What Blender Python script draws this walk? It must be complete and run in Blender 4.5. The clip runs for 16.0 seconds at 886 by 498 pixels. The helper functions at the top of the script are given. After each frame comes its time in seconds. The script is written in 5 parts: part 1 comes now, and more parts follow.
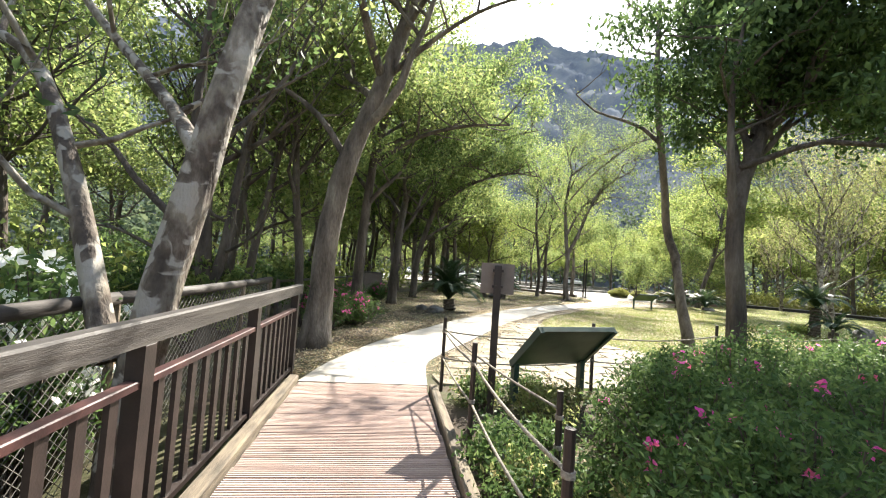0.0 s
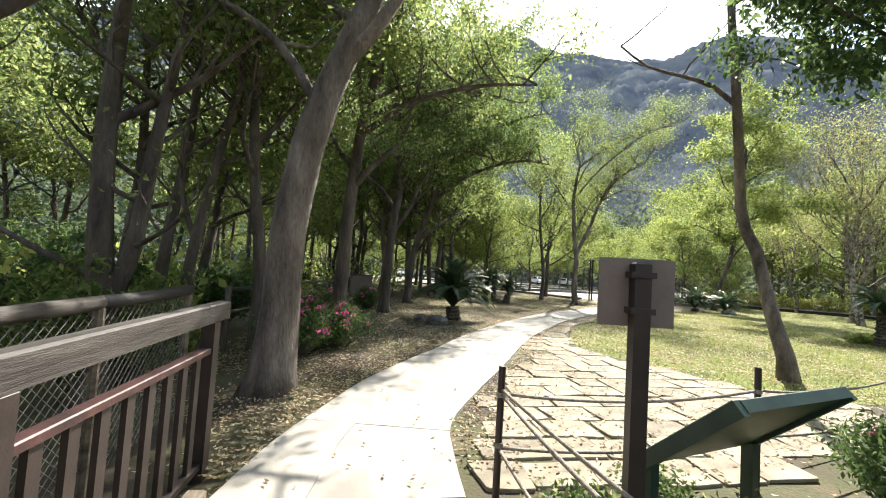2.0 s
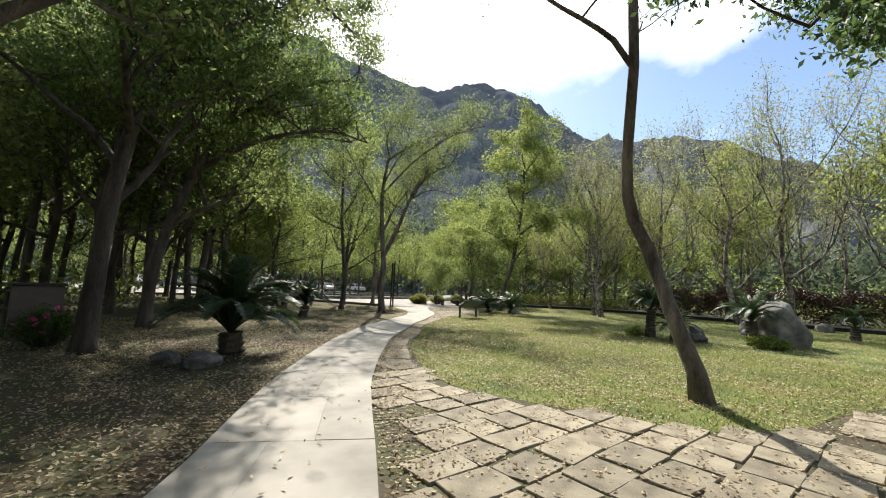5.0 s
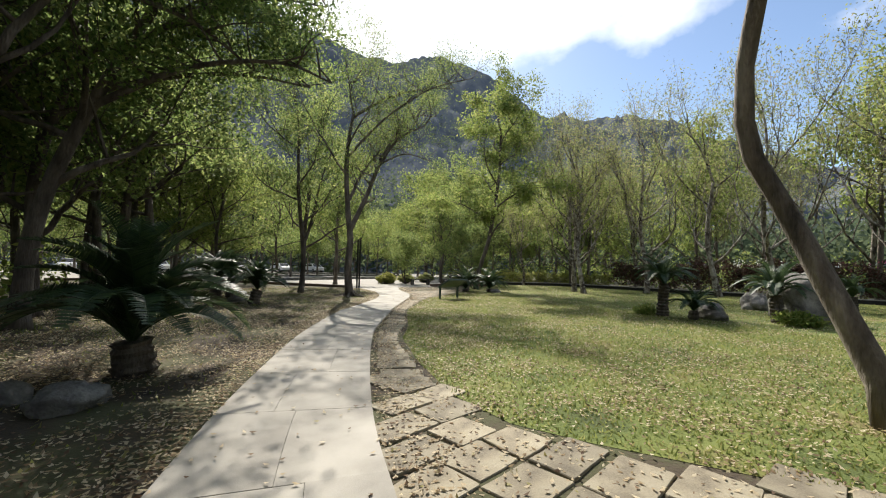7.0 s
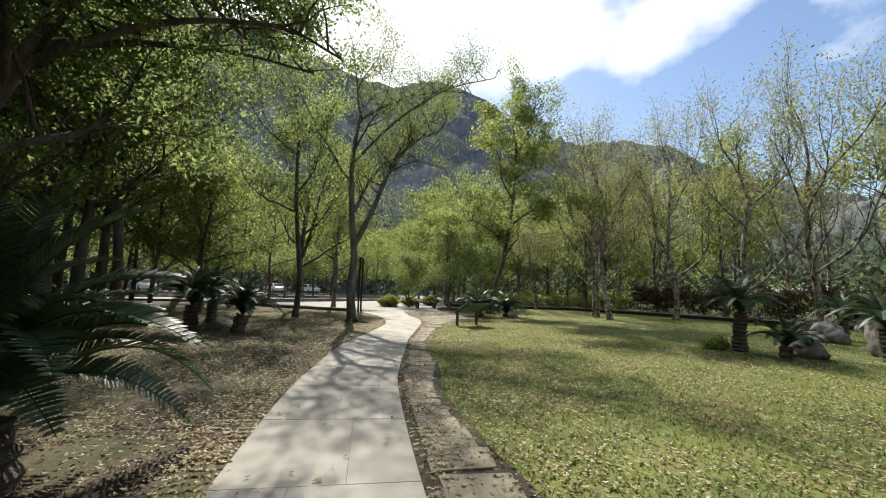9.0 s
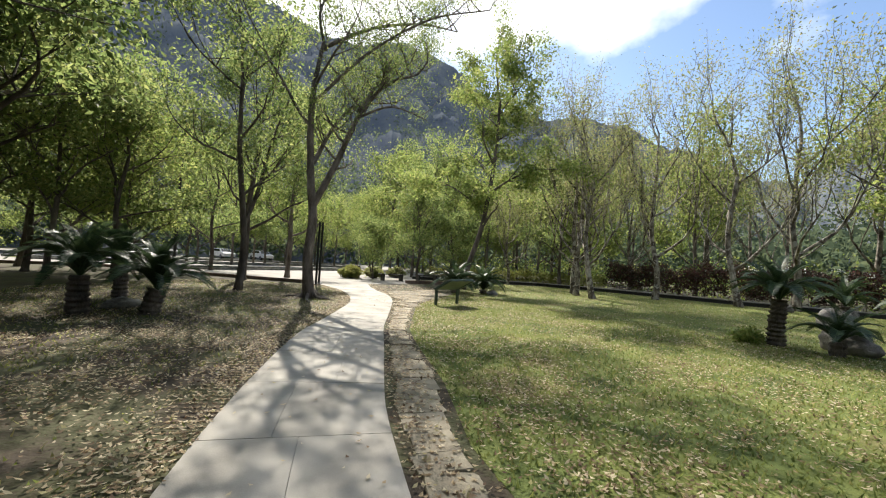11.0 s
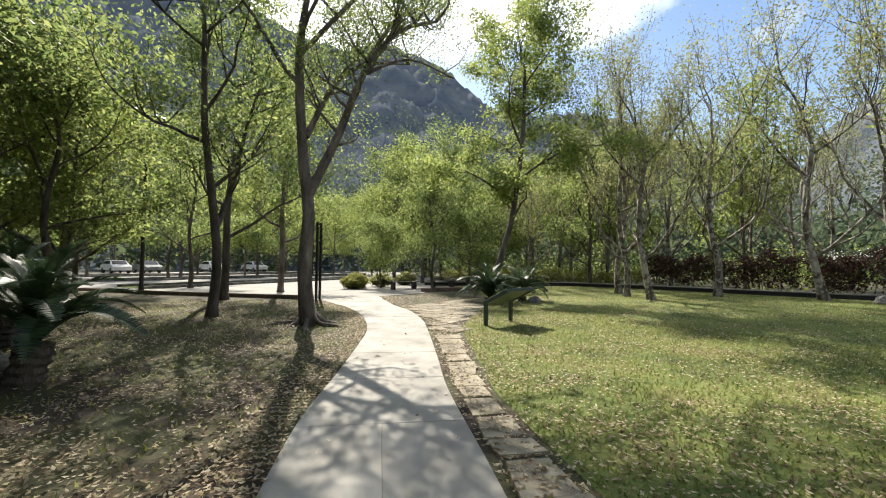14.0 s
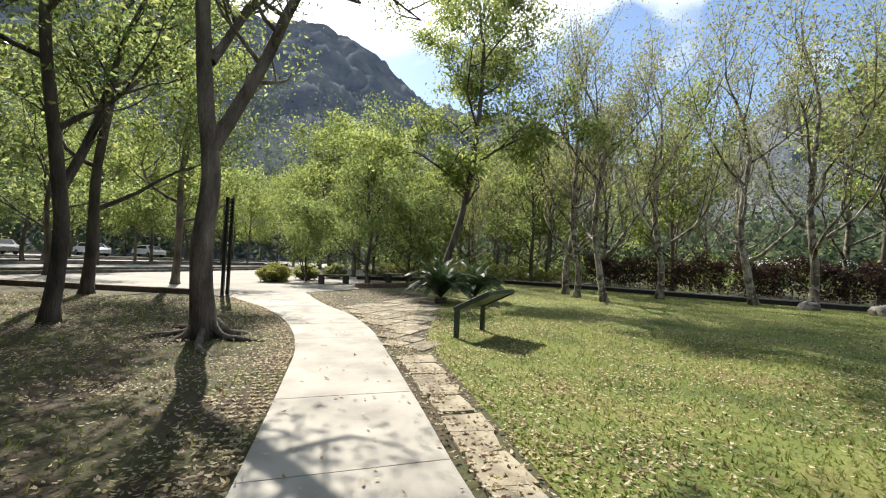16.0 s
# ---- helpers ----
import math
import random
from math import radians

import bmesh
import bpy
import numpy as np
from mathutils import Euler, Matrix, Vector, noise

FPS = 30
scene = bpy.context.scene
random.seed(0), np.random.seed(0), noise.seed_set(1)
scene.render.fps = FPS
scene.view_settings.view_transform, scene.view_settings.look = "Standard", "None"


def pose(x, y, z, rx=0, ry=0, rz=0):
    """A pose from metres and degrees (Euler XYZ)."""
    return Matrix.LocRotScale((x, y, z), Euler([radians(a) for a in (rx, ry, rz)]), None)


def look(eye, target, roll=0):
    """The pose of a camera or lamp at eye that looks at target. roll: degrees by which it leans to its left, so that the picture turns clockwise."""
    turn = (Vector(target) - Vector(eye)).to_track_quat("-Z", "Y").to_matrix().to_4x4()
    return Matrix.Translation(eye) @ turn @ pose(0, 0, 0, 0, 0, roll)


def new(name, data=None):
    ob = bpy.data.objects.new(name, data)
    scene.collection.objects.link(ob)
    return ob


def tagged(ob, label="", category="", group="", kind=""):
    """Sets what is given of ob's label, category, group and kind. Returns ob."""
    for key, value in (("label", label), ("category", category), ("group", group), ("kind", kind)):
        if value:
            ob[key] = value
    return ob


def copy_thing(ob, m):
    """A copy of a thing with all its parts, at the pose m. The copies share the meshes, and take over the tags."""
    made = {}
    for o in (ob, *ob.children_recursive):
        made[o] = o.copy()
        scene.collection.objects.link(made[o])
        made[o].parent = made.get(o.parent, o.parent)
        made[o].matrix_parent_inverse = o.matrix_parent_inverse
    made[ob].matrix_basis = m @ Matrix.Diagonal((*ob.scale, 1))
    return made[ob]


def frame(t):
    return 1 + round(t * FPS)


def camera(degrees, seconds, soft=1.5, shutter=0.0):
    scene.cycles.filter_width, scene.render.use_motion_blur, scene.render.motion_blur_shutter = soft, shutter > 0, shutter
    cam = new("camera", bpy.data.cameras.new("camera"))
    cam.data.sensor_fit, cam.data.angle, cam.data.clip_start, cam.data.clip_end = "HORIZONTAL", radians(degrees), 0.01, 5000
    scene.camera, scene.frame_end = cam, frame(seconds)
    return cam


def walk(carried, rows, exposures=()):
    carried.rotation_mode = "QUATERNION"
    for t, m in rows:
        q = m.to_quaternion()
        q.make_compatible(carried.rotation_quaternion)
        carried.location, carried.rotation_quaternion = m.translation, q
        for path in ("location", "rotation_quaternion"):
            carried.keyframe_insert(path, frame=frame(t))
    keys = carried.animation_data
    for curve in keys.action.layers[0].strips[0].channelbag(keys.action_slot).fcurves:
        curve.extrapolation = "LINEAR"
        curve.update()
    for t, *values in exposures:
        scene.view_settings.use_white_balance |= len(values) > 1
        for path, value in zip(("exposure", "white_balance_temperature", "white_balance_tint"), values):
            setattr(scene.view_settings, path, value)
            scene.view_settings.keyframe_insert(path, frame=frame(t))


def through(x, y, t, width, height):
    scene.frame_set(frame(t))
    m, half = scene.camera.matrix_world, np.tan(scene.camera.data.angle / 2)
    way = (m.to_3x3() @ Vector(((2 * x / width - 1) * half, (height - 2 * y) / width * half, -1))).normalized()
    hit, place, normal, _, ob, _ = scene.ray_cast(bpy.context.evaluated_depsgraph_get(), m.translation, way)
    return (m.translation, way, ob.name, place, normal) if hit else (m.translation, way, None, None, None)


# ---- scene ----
cam = camera(96.3, 16.0, 1.1)
METRES, EYE, TILT, LEAN, TURN = 20.5, 1.58, 1.5, 1.25, -7.5
ROWS = [
    (0.0, 0.0, 0.0, 0.0, -0.12, 1.3, -5.16),
    (0.5, -0.0049, 0.0323, -0.0015, 0.11, 0.55, -4.27),
    (1.0, -0.0086, 0.0627, -0.003, -0.82, 1.14, -4.94),
    (1.5, -0.0135, 0.094, -0.0041, -1.06, 1.29, -4.3),
    (2.0, -0.0203, 0.1245, -0.0048, -1.71, 1.62, -4.84),
    (2.5, -0.0246, 0.1575, -0.0047, -3.82, 1.73, -1.7),
    (3.0, -0.0289, 0.1903, -0.0054, -7.66, 2.69, -1.27),
    (3.5, -0.029, 0.2194, -0.0071, -14.76, 4.49, -3.56),
    (4.0, -0.0265, 0.2503, -0.0079, -21.95, 4.99, -3.09),
    (4.5, -0.0237, 0.2816, -0.011, -29.12, 5.88, -4.47),
    (7.0, 0.0137, 0.4396, -0.0191, -38.41, 2.23, -3.23),
    (7.5, 0.0239, 0.4701, -0.0183, -39.83, 3.51, -3.44),
    (8.0, 0.0283, 0.5012, -0.0189, -39.81, 5.46, -3.37),
    (8.5, 0.0386, 0.5277, -0.0219, -38.63, 5.8, -3.32),
    (11.0, 0.1048, 0.6662, -0.0222, -44.89, 1.7, -5.41),
    (11.5, 0.1191, 0.6957, -0.0229, -46.45, 1.89, -4.06),
    (12.0, 0.1331, 0.7236, -0.0229, -46.58, 1.98, -5.76),
    (12.5, 0.1492, 0.7536, -0.0217, -48.53, 4.04, -5.22),
    (13.0, 0.1623, 0.7818, -0.0231, -46.27, 3.99, -4.2),
    (13.5, 0.1756, 0.808, -0.0242, -45.76, 3.42, -4.27),
    (14.0, 0.1868, 0.8347, -0.0237, -45.35, 1.97, -2.53),
    (14.5, 0.1959, 0.8613, -0.0231, -46.73, 2.89, -3.38),
    (15.0, 0.2118, 0.8875, -0.0247, -51.66, 3.04, -5.83),
    (15.5, 0.2278, 0.916, -0.0266, -52.96, 1.8, -4.29),
    (16.0, 0.2465, 0.9363, -0.0268, -56.09, 1.75, -4.62),
]
walk(cam, [(t, pose(0, 0, EYE, TILT, LEAN, TURN) @ pose(METRES * x, METRES * y, METRES * z, 90 + pitch, roll, yaw)) for t, x, y, z, yaw, pitch, roll in ROWS],
     [(0.0, 1.95), (1.0, 1.85), (2.5, 1.6), (3.5, 1.5), (4.0, 1.25), (4.5, 0.92), (7.0, 0.66), (8.5, 0.6), (11.0, 0.92), (16.0, 0.94)])

# ---- world, sun ----
SUN_AZ, SUN_EL = 34.0, 43.0        # degrees from +y towards +x, above the horizon
world = bpy.data.worlds.new("sky")
scene.world = world
world.use_nodes = True
wn, wl = world.node_tree.nodes, world.node_tree.links
wn.clear()
sky = wn.new("ShaderNodeTexSky")
sky.sky_type = "NISHITA"
sky.sun_disc = False
sky.sun_elevation, sky.sun_rotation = radians(SUN_EL), radians(SUN_AZ)
sky.air_density, sky.dust_density, sky.ozone_density = 1.0, 0.5, 1.6
wtc = wn.new("ShaderNodeTexCoord")
wmap = wn.new("ShaderNodeMapping")
wmap.inputs["Scale"].default_value = (1.6, 1.6, 2.6)
wnoise = wn.new("ShaderNodeTexNoise")
wnoise.inputs["Scale"].default_value, wnoise.inputs["Detail"].default_value = 1.7, 8
wramp = wn.new("ShaderNodeValToRGB")
wramp.color_ramp.elements[0].position, wramp.color_ramp.elements[1].position = 0.48, 0.66
wmix = wn.new("ShaderNodeMixRGB")
wmix.inputs[2].default_value = (9.5, 9.6, 9.8, 1)
wbg, wout = wn.new("ShaderNodeBackground"), wn.new("ShaderNodeOutputWorld")
wbg.inputs["Strength"].default_value = 0.11
wl.new(wtc.outputs["Generated"], wmap.inputs["Vector"])
wl.new(wmap.outputs[0], wnoise.inputs["Vector"])
# thin bright cloud lies thickest round the sun
wdot = wn.new("ShaderNodeVectorMath")
wdot.operation = "DOT_PRODUCT"
wdot.inputs[1].default_value = (math.sin(radians(SUN_AZ)) * math.cos(radians(SUN_EL)), math.cos(radians(SUN_AZ)) * math.cos(radians(SUN_EL)), math.sin(radians(SUN_EL)))
wnear = wn.new("ShaderNodeMapRange")
wnear.inputs["From Min"].default_value, wnear.inputs["From Max"].default_value = 0.86, 0.985
wnear.inputs["To Min"].default_value, wnear.inputs["To Max"].default_value = 0.0, 0.26
wadd = wn.new("ShaderNodeMath")
wl.new(wtc.outputs["Generated"], wdot.inputs[0])
wl.new(wdot.outputs["Value"], wnear.inputs["Value"])
wl.new(wnear.outputs[0], wadd.inputs[0])
wl.new(wnoise.outputs["Fac"], wadd.inputs[1])
wl.new(wadd.outputs[0], wramp.inputs[0])
wl.new(wramp.outputs[0], wmix.inputs[0])
wl.new(sky.outputs[0], wmix.inputs[1])
wl.new(wmix.outputs[0], wbg.inputs["Color"])
wl.new(wbg.outputs[0], wout.inputs[0])
sun = new("sun", bpy.data.lights.new("sun", "SUN"))
sun.data.energy, sun.data.angle, sun.data.color = 5.0, radians(0.55), (1.0, 0.93, 0.82)
sd = Vector((math.sin(radians(SUN_AZ)) * math.cos(radians(SUN_EL)), math.cos(radians(SUN_AZ)) * math.cos(radians(SUN_EL)), math.sin(radians(SUN_EL))))
sun.matrix_world = look(sd * 60, (0, 0, 0))


# ---- materials ----
def surface(name, stops, scale=4.0, rough=0.8, bump=0.3, fine=60.0, stretch=(1, 1, 1), metallic=0.0, per="", spread=0.12, detail=6, dist=0.02):
    """A two-scale noise surface: colour ramp over coarse and fine noise, fine bump; per: 'object' or 'island' varies it piece by piece."""
    m = bpy.data.materials.new(name)
    m.use_nodes = True
    n, l = m.node_tree.nodes, m.node_tree.links
    b = n["Principled BSDF"]
    tc, mp = n.new("ShaderNodeTexCoord"), n.new("ShaderNodeMapping")
    mp.inputs["Scale"].default_value = stretch
    l.new(tc.outputs["Object"], mp.inputs["Vector"])
    a, f = n.new("ShaderNodeTexNoise"), n.new("ShaderNodeTexNoise")
    a.inputs["Scale"].default_value, a.inputs["Detail"].default_value = scale, detail
    f.inputs["Scale"].default_value, f.inputs["Detail"].default_value = fine, 4
    l.new(mp.outputs[0], a.inputs["Vector"])
    l.new(mp.outputs[0], f.inputs["Vector"])
    mx = n.new("ShaderNodeMath")
    mx.operation = "MULTIPLY_ADD"
    mx.inputs[1].default_value = 0.35
    l.new(f.outputs["Fac"], mx.inputs[0])
    sc = n.new("ShaderNodeMath")
    sc.operation = "MULTIPLY_ADD"
    sc.inputs[1].default_value, sc.inputs[2].default_value = 1.25, -0.3
    l.new(a.outputs["Fac"], sc.inputs[0])
    l.new(sc.outputs[0], mx.inputs[2])
    r = n.new("ShaderNodeValToRGB")
    r.color_ramp.elements.remove(r.color_ramp.elements[1])
    for i, c in enumerate(stops):
        e = r.color_ramp.elements[0] if i == 0 else r.color_ramp.elements.new(0.25 + 0.5 * i / max(1, len(stops) - 1))
        if i == 0:
            e.position = 0.25
        e.color = (*c, 1)
    l.new(mx.outputs[0], r.inputs[0])
    col = r.outputs[0]
    if per:
        src = n.new("ShaderNodeObjectInfo") if per == "object" else n.new("ShaderNodeNewGeometry")
        rnd = src.outputs["Random"] if per == "object" else src.outputs["Random Per Island"]
        hs, mr = n.new("ShaderNodeHueSaturation"), n.new("ShaderNodeMapRange")
        mr.inputs["To Min"].default_value, mr.inputs["To Max"].default_value = 1 - spread * 2, 1 + spread * 2
        l.new(rnd, mr.inputs["Value"])
        l.new(mr.outputs[0], hs.inputs["Value"])
        l.new(col, hs.inputs["Color"])
        col = hs.outputs[0]
    l.new(col, b.inputs["Base Color"])
    b.inputs["Roughness"].default_value, b.inputs["Metallic"].default_value = rough, metallic
    bp = n.new("ShaderNodeBump")
    bp.inputs["Strength"].default_value, bp.inputs["Distance"].default_value = bump, dist
    l.new(mx.outputs[0], bp.inputs["Height"])
    l.new(bp.outputs[0], b.inputs["Normal"])
    return m


def leafy(name, stops, through=0.45, rough=0.45):
    """Leaves: each its own shade, half of the light let through."""
    m = bpy.data.materials.new(name)
    m.use_nodes = True
    n, l = m.node_tree.nodes, m.node_tree.links
    b, out = n["Principled BSDF"], n["Material Output"]
    g, r = n.new("ShaderNodeNewGeometry"), n.new("ShaderNodeValToRGB")
    r.color_ramp.elements.remove(r.color_ramp.elements[1])
    for i, c in enumerate(stops):
        e = r.color_ramp.elements[0] if i == 0 else r.color_ramp.elements.new(i / max(1, len(stops) - 1))
        e.color = (*c, 1)
    l.new(g.outputs["Random Per Island"], r.inputs[0])
    tr, mix = n.new("ShaderNodeBsdfTranslucent"), n.new("ShaderNodeMixShader")
    hs = n.new("ShaderNodeHueSaturation")
    hs.inputs["Value"].default_value, hs.inputs["Hue"].default_value, hs.inputs["Saturation"].default_value = 2.3, 0.484, 0.86
    l.new(r.outputs[0], hs.inputs["Color"])
    l.new(r.outputs[0], b.inputs["Base Color"])
    l.new(hs.outputs[0], tr.inputs["Color"])
    b.inputs["Roughness"].default_value = rough + 0.15
    b.inputs["Specular IOR Level"].default_value = 0.25
    mix.inputs[0].default_value = through
    l.new(b.outputs[0], mix.inputs[1])
    l.new(tr.outputs[0], mix.inputs[2])
    l.new(mix.outputs[0], out.inputs["Surface"])
    return m


SOIL = surface("soil_with_litter", [(0.026, 0.018, 0.012), (0.06, 0.044, 0.026), (0.055, 0.06, 0.02), (0.11, 0.085, 0.05)], 0.9, 0.95, 0.8, 30, dist=0.04)
LAWN = surface("short_grass_turf", [(0.05, 0.068, 0.014), (0.104, 0.136, 0.026), (0.152, 0.176, 0.038), (0.18, 0.15, 0.06)], 0.8, 0.95, 0.9, 45, dist=0.05)
CONCRETE = surface("worn_concrete", [(0.22, 0.205, 0.18), (0.33, 0.31, 0.27), (0.41, 0.385, 0.34)], 1.6, 0.85, 0.25, 140, per="object", spread=0.04)
PLAZA = surface("pale_concrete", [(0.25, 0.235, 0.21), (0.36, 0.335, 0.30)], 0.7, 0.9, 0.2, 60)
STONE = surface("paving_sandstone", [(0.10, 0.085, 0.06), (0.2, 0.17, 0.118), (0.27, 0.235, 0.165), (0.31, 0.275, 0.2)], 3.2, 0.85, 0.5, 70, per="object", spread=0.12)
STONE_FAR = surface("far_paving_sandstone", [(0.10, 0.085, 0.06), (0.2, 0.17, 0.118), (0.27, 0.235, 0.165), (0.31, 0.275, 0.2)], 3.2, 0.85, 0.5, 70, per="island", spread=0.12)
ROCK = surface("grey_boulder", [(0.06, 0.055, 0.05), (0.16, 0.15, 0.135), (0.27, 0.26, 0.23)], 3, 0.9, 0.9, 30, dist=0.06)
BARK = surface("grey_brown_bark", [(0.04, 0.032, 0.026), (0.1, 0.082, 0.066), (0.155, 0.13, 0.108), (0.25, 0.22, 0.18)], 4, 0.92, 1.0, 38, (1, 1, 0.3), dist=0.09)
BARK_DARK = surface("dark_bark", [(0.036, 0.028, 0.022), (0.084, 0.068, 0.054), (0.15, 0.127, 0.104)], 4.5, 0.92, 1.0, 40, (1, 1, 0.25), dist=0.08)
BARK_PALE = surface("pale_mottled_bark", [(0.035, 0.027, 0.02), (0.075, 0.058, 0.044), (0.19, 0.165, 0.13), (0.36, 0.33, 0.28)], 5.0, 0.85, 0.9, 26, (1, 1, 0.5), dist=0.06)
bn, bl = BARK_PALE.node_tree.nodes, BARK_PALE.node_tree.links
vor, vr, vm = bn.new("ShaderNodeTexNoise"), bn.new("ShaderNodeValToRGB"), bn.new("ShaderNodeMixRGB")
vor.inputs["Scale"].default_value, vor.inputs["Detail"].default_value, vor.inputs["Distortion"].default_value = 5.5, 3, 0.6
vr.color_ramp.elements[0].position, vr.color_ramp.elements[1].position = 0.53, 0.58
btc = bn.new("ShaderNodeTexCoord")
bl.new(btc.outputs["Object"], vor.inputs["Vector"])
bl.new(vor.outputs["Fac"], vr.inputs[0])
bl.new(vr.outputs[0], vm.inputs[0])
bl.new(bn["Principled BSDF"].inputs["Base Color"].links[0].from_socket, vm.inputs[1])
vm.inputs[2].default_value = (0.28, 0.26, 0.225, 1)
bl.new(vm.outputs[0], bn["Principled BSDF"].inputs["Base Color"])
DECK = surface("weathered_deck_board", [(0.21, 0.15, 0.12), (0.36, 0.26, 0.215), (0.46, 0.39, 0.33)], 2.0, 0.75, 0.4, 60, (0.4, 3, 3), per="object", spread=0.1)
RAILWOOD = surface("weathered_handrail_timber", [(0.022, 0.018, 0.016), (0.042, 0.036, 0.032), (0.07, 0.062, 0.055)], 3, 0.6, 0.5, 50, (6, 0.5, 6))
BROWN = surface("dark_brown_painted_steel", [(0.012, 0.008, 0.007), (0.02, 0.013, 0.011), (0.032, 0.021, 0.018)], 6, 0.5, 0.15, 80)
MAROON = surface("worn_maroon_paint", [(0.022, 0.01, 0.01), (0.042, 0.016, 0.016), (0.08, 0.034, 0.03)], 6, 0.5, 0.2, 60)
KERBWOOD = surface("mossy_kerb_timber", [(0.06, 0.05, 0.035), (0.15, 0.12, 0.085), (0.2, 0.17, 0.11)], 4, 0.85, 0.6, 50, (4, 0.6, 4))
WIRE = surface("dull_galvanised_wire", [(0.12, 0.115, 0.1), (0.22, 0.21, 0.19)], 20, 0.5, 0.1, 90, metallic=0.6)
ROPE = surface("weathered_rope", [(0.16, 0.14, 0.11), (0.3, 0.27, 0.22)], 30, 0.9, 0.6, 200)
GREENSIGN = surface("dark_green_sign_steel", [(0.012, 0.03, 0.022), (0.02, 0.045, 0.033), (0.035, 0.06, 0.045)], 5, 0.45, 0.15, 60)
PLATE = surface("brown_grey_sign_plate", [(0.12, 0.095, 0.08), (0.17, 0.14, 0.12)], 4, 0.6, 0.1, 40)
BLACK = surface("black_painted_steel", [(0.008, 0.008, 0.008), (0.02, 0.02, 0.02)], 6, 0.4, 0.1, 60)
PALEPLASTIC = surface("opal_lamp_glass", [(0.5, 0.5, 0.48), (0.62, 0.62, 0.6)], 8, 0.3, 0.05, 60)
WHITEPAINT = surface("white_car_paint", [(0.6, 0.6, 0.6), (0.75, 0.75, 0.75)], 2, 0.25, 0.02, 20)
GREYPAINT = surface("grey_car_paint", [(0.12, 0.13, 0.14), (0.18, 0.19, 0.2)], 2, 0.25, 0.02, 20)
DARKGLASS = surface("dark_car_glass", [(0.01, 0.012, 0.014), (0.02, 0.022, 0.025)], 2, 0.08, 0.0, 20)
RUBBER = surface("tyre_rubber", [(0.012, 0.012, 0.012), (0.025, 0.025, 0.025)], 12, 0.85, 0.2, 60)
SLATWOOD = surface("dark_bench_timber", [(0.03, 0.024, 0.02), (0.07, 0.055, 0.045)], 4, 0.7, 0.4, 40, (1, 4, 4))
BRICKKERB = surface("brown_kerb_block", [(0.09, 0.06, 0.045), (0.17, 0.12, 0.09)], 6, 0.85, 0.4, 50, per="object")
# distance haze is painted into this forest colour as a pale blue-grey
HILL = surface("haze_tinted_forested_hillside", [(0.078, 0.092, 0.115), (0.105, 0.12, 0.14), (0.135, 0.148, 0.158), (0.16, 0.17, 0.17)], 0.05, 1.0, 0.5, 0.5, dist=1.5)
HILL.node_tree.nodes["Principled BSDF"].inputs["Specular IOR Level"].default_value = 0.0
LEAF_BRIGHT = leafy("sunlit_green_leaves", [(0.058, 0.10, 0.014), (0.098, 0.15, 0.024), (0.135, 0.185, 0.034), (0.185, 0.2, 0.05)], 0.62)
LEAF_MID = leafy("mid_green_leaves", [(0.047, 0.085, 0.018), (0.083, 0.13, 0.029), (0.12, 0.169, 0.039), (0.169, 0.195, 0.052)], 0.6)
LEAF_DARK = leafy("dark_green_leaves", [(0.022, 0.048, 0.014), (0.042, 0.084, 0.022), (0.066, 0.114, 0.026)], 0.5, 0.4)
LEAF_OLIVE = leafy("olive_sparse_leaves", [(0.083, 0.112, 0.03), (0.131, 0.163, 0.043), (0.169, 0.194, 0.062), (0.188, 0.156, 0.069)], 0.6)
LEAF_CYCAD = leafy("glossy_cycad_leaflets", [(0.012, 0.03, 0.012), (0.025, 0.055, 0.018), (0.045, 0.075, 0.025)], 0.2, 0.5)
LEAF_SHRUB = leafy("azalea_leaves", [(0.03, 0.066, 0.018), (0.054, 0.108, 0.024), (0.09, 0.144, 0.036)], 0.35, 0.4)
LEAF_RED = leafy("reddish_hedge_leaves", [(0.03, 0.024, 0.016), (0.06, 0.035, 0.026), (0.1, 0.04, 0.035), (0.045, 0.05, 0.022)], 0.25)
LEAF_FAR = leafy("hillside_leaves", [(0.034, 0.056, 0.034), (0.056, 0.082, 0.042), (0.082, 0.108, 0.05)], 0.4, 0.95)
# mid-green leaf tones lowered to paint in a thick crown's own shade
LEAF_CANOPY = leafy("shade_darkened_canopy_leaves", [(0.034, 0.066, 0.015), (0.058, 0.104, 0.022), (0.09, 0.14, 0.03), (0.145, 0.185, 0.044)], 0.66, 0.4)
LEAF_YELLOW = leafy("yellow_green_hedge_leaves", [(0.1, 0.13, 0.02), (0.16, 0.18, 0.03), (0.22, 0.22, 0.05)], 0.4)
LEAF_CYCAD.node_tree.nodes["Principled BSDF"].inputs["Roughness"].default_value = 0.48
LEAF_CYCAD.node_tree.nodes["Principled BSDF"].inputs["Specular IOR Level"].default_value = 0.4
PETAL = leafy("magenta_petals", [(0.45, 0.02, 0.2), (0.6, 0.05, 0.32), (0.55, 0.08, 0.12)], 0.4)
PETAL_WHITE = leafy("white_petals", [(0.7, 0.7, 0.68), (0.8, 0.8, 0.78)], 0.4)
LITTER = leafy("fallen_dry_leaves", [(0.07, 0.04, 0.022), (0.15, 0.1, 0.055), (0.27, 0.2, 0.11), (0.42, 0.35, 0.23), (0.5, 0.44, 0.32), (0.22, 0.2, 0.06)], 0.25, 0.6)
BLADE = leafy("grass_blades", [(0.05, 0.076, 0.014), (0.104, 0.142, 0.027), (0.16, 0.188, 0.04), (0.24, 0.215, 0.078)], 0.45, 0.6)


